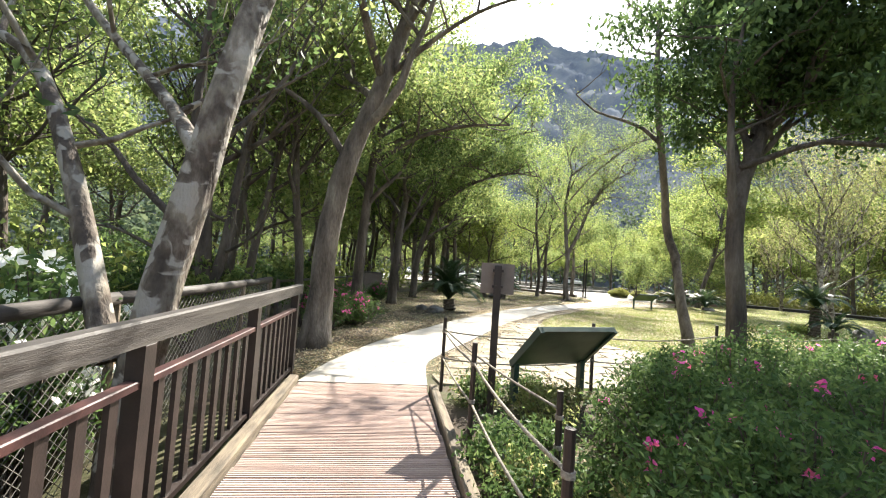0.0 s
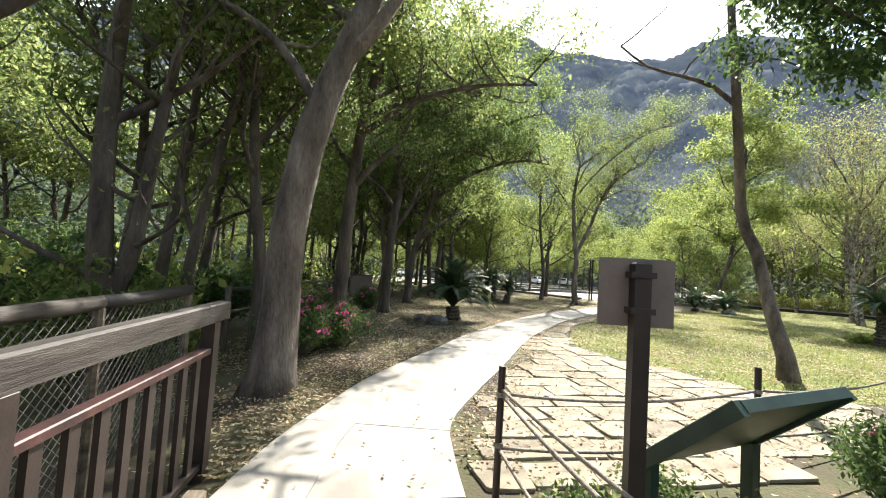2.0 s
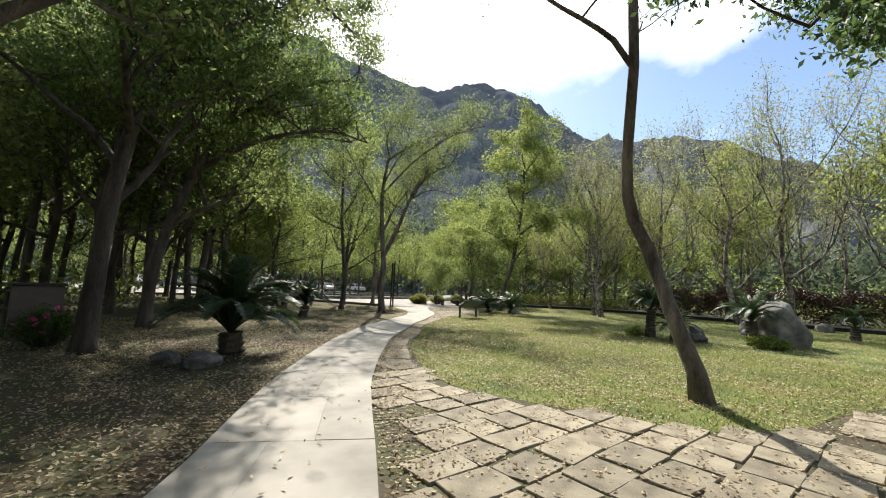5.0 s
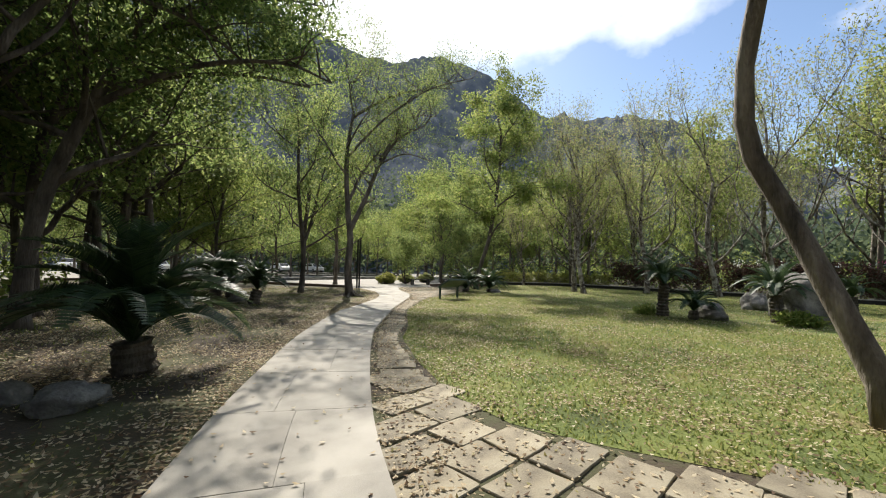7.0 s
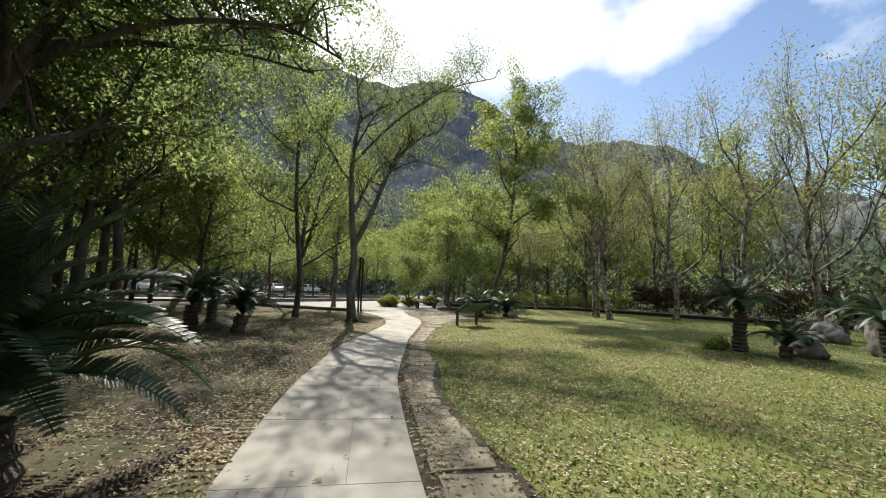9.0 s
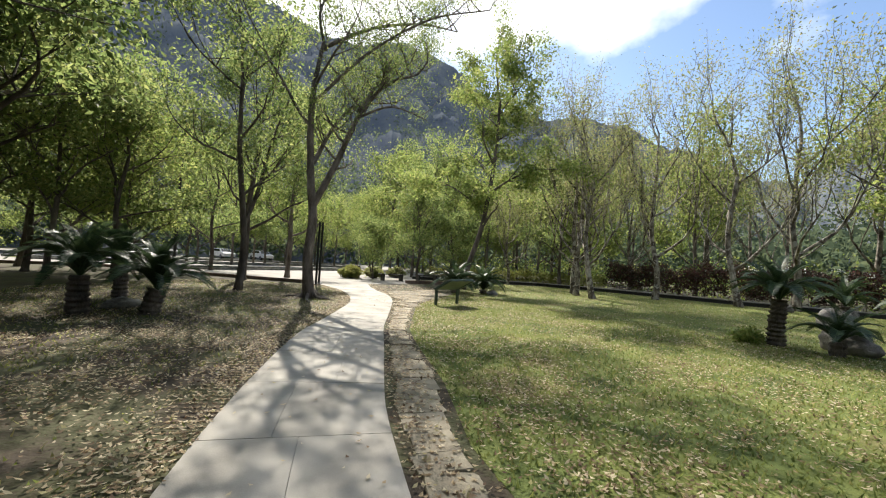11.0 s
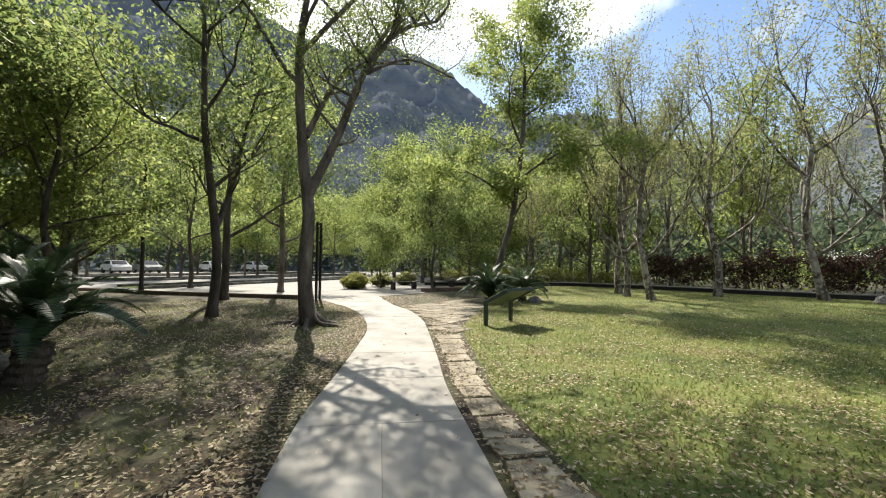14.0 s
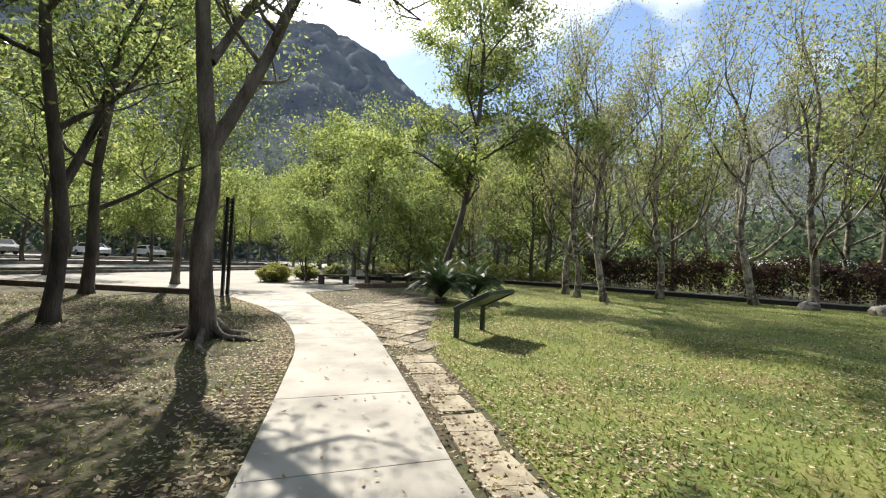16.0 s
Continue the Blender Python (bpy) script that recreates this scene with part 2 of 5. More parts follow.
# ---- mesh tools ----
class MB:
    """Collects vertices and faces of one mesh."""

    def __init__(self):
        self.v, self.f = [], []

    def add(self, vs, fs):
        o = len(self.v)
        self.v.extend(tuple(p) for p in vs)
        self.f.extend(tuple(i + o for i in q) for q in fs)
        return self

    def box(self, x0, y0, z0, x1, y1, z1, m=None, bev=0.0):
        """A block whose four long top edges are chamfered by bev."""
        b = min(bev, (x1 - x0) / 3, (y1 - y0) / 3, (z1 - z0) / 2)
        if b > 0:
            vs = [(x0, y0, z0), (x1, y0, z0), (x1, y1, z0), (x0, y1, z0), (x0, y0, z1 - b), (x1, y0, z1 - b), (x1, y1, z1 - b), (x0, y1, z1 - b),
                  (x0 + b, y0 + b, z1), (x1 - b, y0 + b, z1), (x1 - b, y1 - b, z1), (x0 + b, y1 - b, z1)]
            fs = [(3, 2, 1, 0), (8, 9, 10, 11)] + [(i, (i + 1) % 4, 4 + (i + 1) % 4, 4 + i) for i in range(4)] + [(4 + i, 4 + (i + 1) % 4, 8 + (i + 1) % 4, 8 + i) for i in range(4)]
        else:
            vs = [(x0, y0, z0), (x1, y0, z0), (x1, y1, z0), (x0, y1, z0), (x0, y0, z1), (x1, y0, z1), (x1, y1, z1), (x0, y1, z1)]
            fs = [(3, 2, 1, 0), (4, 5, 6, 7)] + [(i, (i + 1) % 4, 4 + (i + 1) % 4, 4 + i) for i in range(4)]
        if m is not None:
            vs = [m @ Vector(p) for p in vs]
        return self.add(vs, fs)

    def tube(self, pts, radii, sides=6, cap=True, wob=0.0, rng=None):
        pts = [Vector(p) for p in pts]
        n = len(pts)
        if not hasattr(radii, "__len__"):
            radii = [radii] * n
        o = len(self.v)
        up = Vector((0.31, 0.17, 0.93))
        d0 = (pts[1] - pts[0]).normalized()
        a = d0.cross(up if abs(d0.dot(up)) < 0.95 else Vector((1, 0, 0))).normalized()
        for i, p in enumerate(pts):
            d = (pts[min(i + 1, n - 1)] - pts[max(i - 1, 0)]).normalized()
            a = (a - d * a.dot(d)).normalized()
            b = d.cross(a)
            for s in range(sides):
                t = 2 * math.pi * s / sides
                r = radii[i] * (1 + (wob * (rng.random() - 0.5) if wob else 0))
                self.v.append(tuple(p + (a * math.cos(t) + b * math.sin(t)) * r))
        for i in range(n - 1):
            for s in range(sides):
                q, w = o + i * sides + s, o + i * sides + (s + 1) % sides
                self.f.append((q, w, w + sides, q + sides))
        if cap:
            self.f.append(tuple(o + s for s in reversed(range(sides))))
            self.f.append(tuple(o + (n - 1) * sides + s for s in range(sides)))
        return self


def mesh_of(name, mb, mat, smooth=False):
    me = bpy.data.meshes.new(name)
    me.from_pydata(mb.v, [], mb.f)
    me.materials.append(mat)
    if smooth:
        me.polygons.foreach_set("use_smooth", [True] * len(me.polygons))
    me.update()
    return me


def part(name, mb, mat, parent=None, label="", smooth=False):
    """Links one mesh as an object, under a thing or a part where one is given."""
    ob = new(name, mb if isinstance(mb, bpy.types.Mesh) else mesh_of(name, mb, mat, smooth))
    if parent is not None:
        ob.parent = parent
    if label:
        ob["label"] = label
    return ob


def thing(name, label, category, x=0, y=0, z=0, rz=0, group="", kind=""):
    ob = new(name)
    ob.empty_display_size = 0.2
    ob.matrix_basis = pose(x, y, z, 0, 0, rz)
    return tagged(ob, label, category, group, kind)


def leaves_mesh(name, centres, size, mat, rng, spread=0.3, droop=0.2, per=20, slim=0.45, flat=0.0):
    """Many small pointed leaves scattered round the centres (n x 3), one kite-shaped face each."""
    c = np.repeat(np.asarray(centres, float), per, axis=0)
    n = len(c)
    c = c + rng.normal(0, 1, (n, 3)) * np.array([spread, spread, spread * 0.75])
    u = rng.normal(0, 1, (n, 3))
    u[:, 2] = u[:, 2] * (1 - flat) - droop
    u /= np.linalg.norm(u, axis=1)[:, None]
    w = np.cross(u, rng.normal(0, 1, (n, 3)) * np.array([1 - flat * 0.8, 1 - flat * 0.8, 1]) + np.array([0, 0, flat * 3]))
    w /= np.linalg.norm(w, axis=1)[:, None] + 1e-9
    s = size * rng.uniform(0.65, 1.3, n)[:, None]
    nor = np.cross(u, w)
    v = np.stack([c - u * s * 0.5, c + w * s * slim * 0.5 + nor * s * 0.06, c + u * s * 0.5 - nor * s * 0.1, c - w * s * slim * 0.5 + nor * s * 0.06], 1).reshape(-1, 3)
    me = bpy.data.meshes.new(name)
    me.vertices.add(len(v))
    me.vertices.foreach_set("co", v.ravel())
    me.loops.add(len(v))
    me.loops.foreach_set("vertex_index", np.arange(len(v), dtype=np.int32))
    me.polygons.add(n)
    me.polygons.foreach_set("loop_start", np.arange(0, len(v), 4, dtype=np.int32))
    me.polygons.foreach_set("loop_total", np.full(n, 4, dtype=np.int32))
    me.materials.append(mat)
    me.update(calc_edges=True)
    return me


def inside(poly, x, y):
    hit = False
    for i in range(len(poly)):
        (ax, ay), (bx, by) = poly[i], poly[i - 1]
        if (ay > y) != (by > y) and x < (bx - ax) * (y - ay) / (by - ay) + ax:
            hit = not hit
    return hit


def smooth_line(pts, step=0.4):
    """A Catmull-Rom line through the points."""
    P = [Vector(p) for p in pts]
    P = [P[0] * 2 - P[1]] + P + [P[-1] * 2 - P[-2]]
    out = []
    for i in range(1, len(P) - 2):
        k = max(1, int((P[i + 1] - P[i]).length / step))
        for j in range(k):
            t = j / k
            out.append(0.5 * ((2 * P[i]) + (P[i + 1] - P[i - 1]) * t + (2 * P[i - 1] - 5 * P[i] + 4 * P[i + 1] - P[i + 2]) * t * t + (3 * P[i] - P[i - 1] - 3 * P[i + 1] + P[i + 2]) * t ** 3))
    return out + [P[-2]]


# ---- trees ----
def grow(rng, mb, tips, p, d, length, r, level, top, up=0.25, bend=0.25, kids=(3, 5), spread=0.75, shrink=0.62):
    """One branch as a tapered tube, and its side branches; the ends of the last ones are where leaves sit."""
    n = 5 if level == 0 else 4
    pts, rad, q, dd = [p], [r], p.copy(), d.copy()
    for i in range(n):
        dd = (dd + Vector((rng.normal(0, bend), rng.normal(0, bend), rng.normal(up * 0.5, bend * 0.6)))).normalized()
        q = q + dd * length / n
        pts.append(q.copy())
        rad.append(max(0.006, r * (1 - 0.62 * (i + 1) / n)))
    mb.tube(pts, rad, 7 if level == 0 else (5 if level == 1 else 3), cap=False)
    if level >= top:
        tips.extend(tuple(x) for x in pts[2:])
        return
    for k in range(int(rng.integers(kids[0], kids[1] + 1))):
        f = rng.uniform(0.35, 1.0)
        i = min(n - 1, int(f * n))
        s = pts[i].lerp(pts[i + 1], f * n - i)
        a = rng.uniform(0, 2 * math.pi)
        side = Vector((math.cos(a), math.sin(a), rng.normal(up, 0.3)))
        nd = (dd * (1 - spread * 0.6) + side * spread).normalized()
        grow(rng, mb, tips, s, nd, length * shrink * rng.uniform(0.75, 1.2), rad[i] * 0.62, level + 1, top, up, bend, kids, spread, shrink)
    grow(rng, mb, tips, q, dd, length * shrink, rad[-1], level + 1, top, up, bend, kids, spread, shrink)


def trunk_tube(mb, rng, pts, r, taper=0.45, sides=10, flare=1.6):
    line = smooth_line(pts, 0.35)
    n = len(line)
    rad = [r * (1 - taper * i / (n - 1)) * (1 + (flare - 1) * math.exp(-i * 0.35 / 0.25)) for i in range(n)]
    mb.tube(line, rad, sides, True, 0.12, rng)
    return line, rad


def tree(name, label, x, y, trunk, r, limbs, seed, bark, leaf, rz=0, bias=(0, 0), limb_len=2.4, top=2, up=0.3, spread=0.75, kids=(3, 4), per=18, size=0.11, lspread=0.3, droop=0.25, limb_from=0.55, bend=0.2, taper=0.5, z=0.0, extra=()):
    """A tree: a trunk through the given points, limbs from its upper part, and a crown of separate leaves."""
    rng = np.random.default_rng(seed)
    t = thing(name, label, "tree", x, y, z, rz)
    mb, tips = MB(), []
    line, rad = trunk_tube(mb, rng, [(0, 0, -0.15)] + list(trunk), r, taper)
    n = len(line)
    for k in range(limbs):
        i = min(n - 1, int(n * (limb_from + (1 - limb_from) * (k + rng.random() * 0.5) / max(1, limbs - 1)) * 0.999))
        a = k * 2.4 + rng.uniform(-0.5, 0.5)
        d = Vector((math.cos(a) + bias[0], math.sin(a) + bias[1], rng.uniform(0.35, 1.0))).normalized()
        grow(rng, mb, tips, line[i], d, limb_len * rng.uniform(0.75, 1.15), rad[i] * 0.6, 0, top, up, bend, kids, spread)
    grow(rng, mb, tips, line[-1], (line[-1] - line[-2]).normalized(), limb_len, rad[-1] * 0.95, 0, top, up, bend, kids, spread)
    for pts, rr in extra:
        ln = smooth_line(pts, 0.3)
        mb.tube(ln, [rr * (1 - 0.75 * i / len(ln)) for i in range(len(ln))], 6, False)
        for j in range(3, len(ln), 2 if per < 30 else 1):
            a = rng.uniform(0, 6.28)
            grow(rng, mb, tips, ln[j], Vector((math.cos(a), math.sin(a), 0.4)).normalized(), 1.2, rr * 0.35, 1, 2, up, bend, (1, 2), spread)
    part("trunk", mb, bark, t, smooth=True)
    if per:
        part("crown", leaves_mesh("crown", tips, size, leaf, rng, lspread, droop, per), leaf, t)
    return t


# ---- ground, lawn, paths ----
PATH_L = [(-1.04, 5.3), (-0.85, 6.2), (-0.5, 7.2), (-0.1, 8.2), (0.64, 9.55), (1.1, 10.3), (1.95, 11.8), (3.04, 13.5), (4.85, 16.0), (6.45, 17.9), (8.0, 19.55), (9.3, 20.65), (10.7, 21.85), (11.9, 22.95), (13.1, 24.4), (14.2, 26.2), (14.9, 28.0), (15.5, 29.7)]
PATH_R = [(0.62, 5.3), (0.66, 5.9), (0.78, 6.65), (1.35, 7.75), (1.9, 8.7), (2.4, 9.6), (3.05, 10.8), (3.75, 12.0), (5.0, 13.8), (6.4, 15.65), (7.3, 16.65), (8.6, 18.0), (9.8, 19.25), (10.9, 20.25), (12.9, 22.1), (13.9, 23.1), (15.1, 24.6), (15.9, 26.0), (17.0, 27.6), (18.2, 29.2)]
STONE_EDGE = [(9.8, 6.6), (8.0, 7.15), (6.8, 7.35), (5.6, 8.0), (5.05, 9.25), (4.7, 10.3), (4.55, 11.0), (4.75, 11.9), (5.5, 13.3), (6.6, 14.95), (7.75, 16.1), (8.5, 17.0), (9.35, 18.0), (10.1, 18.8), (10.9, 19.45), (12.4, 20.7), (13.7, 21.7), (15.6, 22.6), (17.6, 23.4)]


def depth(x, y):
    """Height of the ground: level, with the stream's hollow beside the bridge and soft unevenness away from the path."""
    if abs(x) > 40 or abs(y) > 60:
        return 0.0
    dip = -1.5 * math.exp(-((x + 6.5) / 3.0) ** 2) * (1 / (1 + math.exp((y - 9) * 0.6))) if x < -1 else 0.0
    under = -0.55 / (1 + math.exp((y - 3.2) * 3.0)) * (1 / (1 + math.exp((abs(x + 0.2) - 1.0) * 5)))
    return dip + under


gx = [-1200, -500, -200, -110] + [-70 + i for i in range(0, 65, 5)] + [-6 + 0.5 * i for i in range(31)] + [10 + 2 * i for i in range(26)] + [65, 80, 110, 200, 500, 1200]
gy = [-1200, -500, -200, -80, -40, -25] + [-16 + 0.5 * i for i in range(53)] + [12 + 2 * i for i in range(24)] + [62, 80, 120, 220, 500, 1200]
g = MB()
for yy in gy:
    for xx in gx:
        g.v.append((xx, yy, depth(xx, yy)))
for j in range(len(gy) - 1):
    for i in range(len(gx) - 1):
        a = j * len(gx) + i
        g.f.append((a, a + 1, a + 1 + len(gx), a + len(gx)))
tagged(part("ground", g, SOIL, smooth=True), "brown soil and leaf litter under the trees", "ground", kind="structure")

lawn_poly = STONE_EDGE + [(20.5, 25.0), (24, 28.0), (27, 31.5), (33, 25.5), (33.0, 20), (31.8, 15), (31.2, 9), (31.0, 1.0), (12, 1.5), (10.5, 5.6)]
lm = MB().add([(x, y, 0.012) for x, y in lawn_poly], [tuple(range(len(lawn_poly)))])
tagged(part("lawn", lm, LAWN), "short green lawn scattered with dry leaves", "lawn", kind="structure")
bed_poly = [(0.9, -6), (0.85, 5.25), (2.9, 5.2), (5.4, 5.9), (9.8, 6.4), (12, 1.0), (12, -6)]

# plaza and road beyond the path
plaza = [(15.5, 29.75), (16.8, 29.4), (18.25, 29.2), (21, 29.0), (25, 31.4), (27.5, 33.5), (38, 42), (60, 70), (10, 78), (-25, 66), (-22, 52), (5, 44.2), (9.5, 43.0), (12.6, 36.5)]
tagged(part("plaza", MB().add([(x, y, 0.016) for x, y in plaza], [tuple(range(len(plaza)))]), PLAZA), "pale concrete plaza and road beyond the lawn", "road", kind="structure")
for strip, lab in (([(13.0, 41.0), (30.5, 44.5), (31, 46.2), (12.5, 43.5)], "grass strip beside the road"), ([(8, 50.5), (38, 53.0), (38, 55.5), (7, 53.5)], "grass strip between parking bays"), ([(6, 60), (46, 63), (46, 66), (5, 64)], "far grass strip beside the parked cars")):
    tagged(part("verge", MB().add([(x, y, 0.03) for x, y in strip], [tuple(range(len(strip)))]), LAWN), lab, "verge", kind="structure")

# pieces of the concrete path
rng = np.random.default_rng(3)
L, R = smooth_line([(*p, 0) for p in PATH_L], 0.1), smooth_line([(*p, 0) for p in PATH_R], 0.1)


def along(line, n):
    ds = np.concatenate([[0], np.cumsum([(line[i + 1] - line[i]).length for i in range(len(line) - 1)])])
    q = np.linspace(0, ds[-1], n)
    return [Vector((np.interp(s, ds, [p.x for p in line]), np.interp(s, ds, [p.y for p in line]), 0)) for s in q]


NP = 169
LL = along(L, NP)
RR, at_r = [], 0
for j, p in enumerate(LL):
    while at_r + 1 < len(R) and (R[at_r + 1] - p).length <= (R[at_r] - p).length:
        at_r += 1
    RR.append(R[at_r])
RR[0], RR[-1] = R[0], R[-1]
path_ob = thing("path", "pale worn concrete footpath curving through the park", "path", kind="structure")
for i in range(0, NP - 1, 8):
    row = range(i, min(i + 9, NP))
    k, cut = len(row), (0.36, 0.63, 0.5)[(i // 8) % 3]
    for f0, f1 in ((0.0, cut - 0.0012), (cut + 0.0012, 1.0)) if i < 96 else ((0.0, 1.0),):
        mb, top = MB(), 0.03 + rng.normal(0, 0.0012)
        for jj in row:
            sh = 0.004 if jj == row[0] else (-0.004 if jj == row[-1] else 0)
            d = (LL[min(jj + 1, NP - 1)] - LL[max(jj - 1, 0)]).normalized() * sh
            ends = [LL[jj].lerp(RR[jj], f) + d for f in (f0, f1)]
            mb.v += [(p.x, p.y, top) for p in ends] + [(p.x, p.y, -0.06) for p in ends]
        for q in range(k - 1):
            o = q * 4
            mb.f += [(o, o + 1, o + 5, o + 4), (o + 2, o, o + 4, o + 6), (o + 1, o + 3, o + 7, o + 5)]
        mb.f += [(0, 2, 3, 1), ((k - 1) * 4, (k - 1) * 4 + 1, (k - 1) * 4 + 3, (k - 1) * 4 + 2)]
        part("slab", mb, CONCRETE, path_ob)

# ---- hills ----
RIDGE = [(-180, 16), (-120, 16), (-80, 19), (-40, 24), (-13, 30), (11, 31), (20, 31.5), (26, 29.5), (32, 28.5), (38, 27.6), (45, 28.8), (52, 26.6), (58, 22), (62, 20.8), (66, 20.3), (72, 20.2), (82, 15.6), (91, 10.9), (94, 10.6), (96, 13.6), (99, 16.4), (102, 18.6), (111, 19), (130, 17), (180, 16)]
hb, NA, NR = MB(), 900, 44
raz, rel = [a for a, _ in RIDGE], [e for _, e in RIDGE]
for j in range(NR):
    f = j / (NR - 1)
    for i in range(NA):
        az = -180 + 360 * i / NA
        el = float(np.interp(az, raz, rel))
        dist = 75 + 345 * f
        h = 420 * math.tan(radians(el)) * (f ** 1.25) if f > 0 else -0.5
        px, py = math.sin(radians(az)) * dist, math.cos(radians(az)) * dist
        v = Vector((px, py, 0)) / 60
        h += (noise.noise(v * 2.2) * 12 + noise.noise(v * 6) * 5 + noise.noise(v * 17) * 3.0 + noise.noise(v * 40) * 2.4) * min(1, f * 2.2) * (0.45 if j == NR - 1 else 1)
        hb.v.append((px + 3, py + 10, h))
for j in range(NR - 1):
    for i in range(NA):
        a, b = j * NA + i, j * NA + (i + 1) % NA
        hb.f.append((a, a + NA, b + NA, b))
tagged(part("hills", hb, HILL, smooth=True), "steep haze-tinted wooded hills ringing the park", "hill", kind="structure")


# ---- bridge ----
deck = thing("bridge_deck", "weathered grooved timber footbridge deck", "bridge", kind="structure")
dm = MB()
prof = []
W, NG = 0.146, 5
for i in range(NG):
    x0 = i * W / NG
    prof += [(x0 + 0.003, 0.0), (x0 + 0.008, 0.009), (x0 + W / NG - 0.008, 0.009), (x0 + W / NG - 0.003, 0.0)]
for xx in (-1.02, 0.6):
    dm.v += [(xx, 0, -0.04)] + [(xx, a, b) for a, b in prof] + [(xx, W, -0.04)]
n = len(prof) + 2
dm.f += [(i, i + 1, n + i + 1, n + i) for i in range(n - 1)]
deck_mesh = mesh_of("plank", dm, DECK)
for i in range(58):
    b = part("plank", deck_mesh, DECK, deck)
    b.matrix_basis = pose(rng.normal(0, 0.004), 5.12 - 0.152 * i, 0.02 + rng.normal(0, 0.0012), 0, rng.normal(0, 0.1), 0)
for x0, x1, lab in ((-1.16, -1.04, "mossy kerb timber"), (0.62, 0.72, "mossy kerb timber")):
    part("kerb_beam", MB().box(x0, -4, -0.1, x1, 5.35 if x0 < 0 else 5.1, 0.1, bev=0.015), KERBWOOD, deck, lab)
part("joist", MB().box(-0.95, -4, -0.3, -0.8, 5.2, -0.045).box(0.4, -4, -0.3, 0.55, 5.2, -0.045), KERBWOOD, deck)

rail = thing("bridge_railing", "dark brown steel railing with weathered timber handrail", "railing", -1.24, 0, 0)
POSTS = [5.72, 4.05, 2.28, 0.5, -1.28, -3.06]
part("handrail", MB().box(-0.045, -4, 1.085, 0.045, 5.95, 1.215, bev=0.012), RAILWOOD, rail, "weathered grey timber handrail")
for py in POSTS:
    part("post", MB().box(-0.045, py - 0.05, -0.3, 0.045, py + 0.05, 1.085, bev=0.006), BROWN, rail)
bal = mesh_of("baluster", MB().box(-0.014, -0.032, 0.1, 0.014, 0.032, 0.865), BROWN)
for a, b in zip(POSTS[1:] + [-4.0], POSTS):
    part("mid_rail", MB().box(-0.035, a + 0.05, 0.865, 0.035, b - 0.05, 0.905, bev=0.006), MAROON, rail, "worn maroon mid rail")
    part("bottom_rail", MB().box(-0.03, a + 0.05, 0.06, 0.03, b - 0.05, 0.1), BROWN, rail)
    k = 8
    for i in range(1, k + 1):
        o = part("baluster", bal, BROWN, rail)
        o.matrix_basis = pose(0, a + (b - a) * i / (k + 1), 0)

# chain-link fence behind the railing
fence = thing("chain_link_fence", "chain-link fence with a round timber top rail", "fence")
FP = [(-1.95, -4.0), (-1.95, -1.6), (-1.95, 0.8), (-1.95, 3.2), (-1.9, 5.6), (-1.95, 7.0)]
for (ax, ay), (bx, by) in zip(FP, FP[1:]):
    part("post", MB().tube([(bx, by, -0.8), (bx, by, 1.22)], 0.035, 8), KERBWOOD, fence)
    part("top_rail", MB().tube([(ax, ay, 1.2), ((ax + bx) / 2, (ay + by) / 2, 1.19), (bx, by, 1.2)], 0.05, 8), RAILWOOD, fence, smooth=True)
    mb, ln = MB(), math.hypot(bx - ax, by - ay)
    step, hgt = 0.075, 1.15
    s = -hgt
    while s < ln:
        for sg in (0, 1):
            u0, u1 = max(0, s), min(ln, s + hgt)
            z0, z1 = (u0 - s, u1 - s) if sg == 0 else (hgt - (u0 - s), hgt - (u1 - s))
            if u1 - u0 > 0.02:
                mb.tube([(ax + (bx - ax) * u0 / ln, ay + (by - ay) * u0 / ln, z0), (ax + (bx - ax) * u1 / ln, ay + (by - ay) * u1 / ln, z1)], 0.0028, 3, False)
        s += step
    part("wire_mesh", mb, WIRE, fence, "galvanised chain-link mesh")

# low rail along the edge of the wood
wood_rail = thing("woodland_rail", "low rustic timber rail at the wood's edge", "fence")
WP = [(-2.6, 10.0), (-2.2, 13.0), (-1.6, 16.0), (-1.2, 19.2), (-1.5, 23.0), (-2.2, 28.0)]
for i, (ax, ay) in enumerate(WP):
    part("post", MB().tube([(ax, ay, -0.2), (ax, ay, 1.05)], 0.05, 8), BARK_DARK, wood_rail)
    if i:
        px, py = WP[i - 1]
        for hz in (0.6, 1.0):
            part("rail", MB().tube([(px, py, hz), ((px + ax) / 2, (py + ay) / 2, hz - 0.015), (ax, ay, hz)], 0.035, 7), RAILWOOD, wood_rail)


# ---- rope fence, signs ----
def rope_post(x, y, h=0.95, tilt=0.0, label="slim dark brown steel rope-fence post"):
    t = thing("rope_post", label, "post", x, y, 0, 0, "rope fence posts")
    m = pose(0, 0, 0, 0, tilt, 0)
    part("shaft", MB().tube([m @ Vector((0, 0, -0.1)), m @ Vector((0, 0, h))], 0.024, 10), BROWN, t)
    part("ring", MB().tube([m @ Vector((0, 0, h - 0.2)), m @ Vector((0, 0, h - 0.17))], 0.031, 10), ROPE, t)
    part("ring", MB().tube([m @ Vector((0, 0, h * 0.45)), m @ Vector((0, 0, h * 0.45 + 0.03))], 0.031, 10), ROPE, t)
    return t


RP = [(0.8, 3.45), (0.78, 5.15), (2.92, 5.3), (5.42, 5.92), (8.2, 6.35), (11.0, 6.2)]
for x, y in RP:
    rope_post(x, y)
rope_post(1.3, 2.78, 0.75)
rope_post(0.8, 1.6)


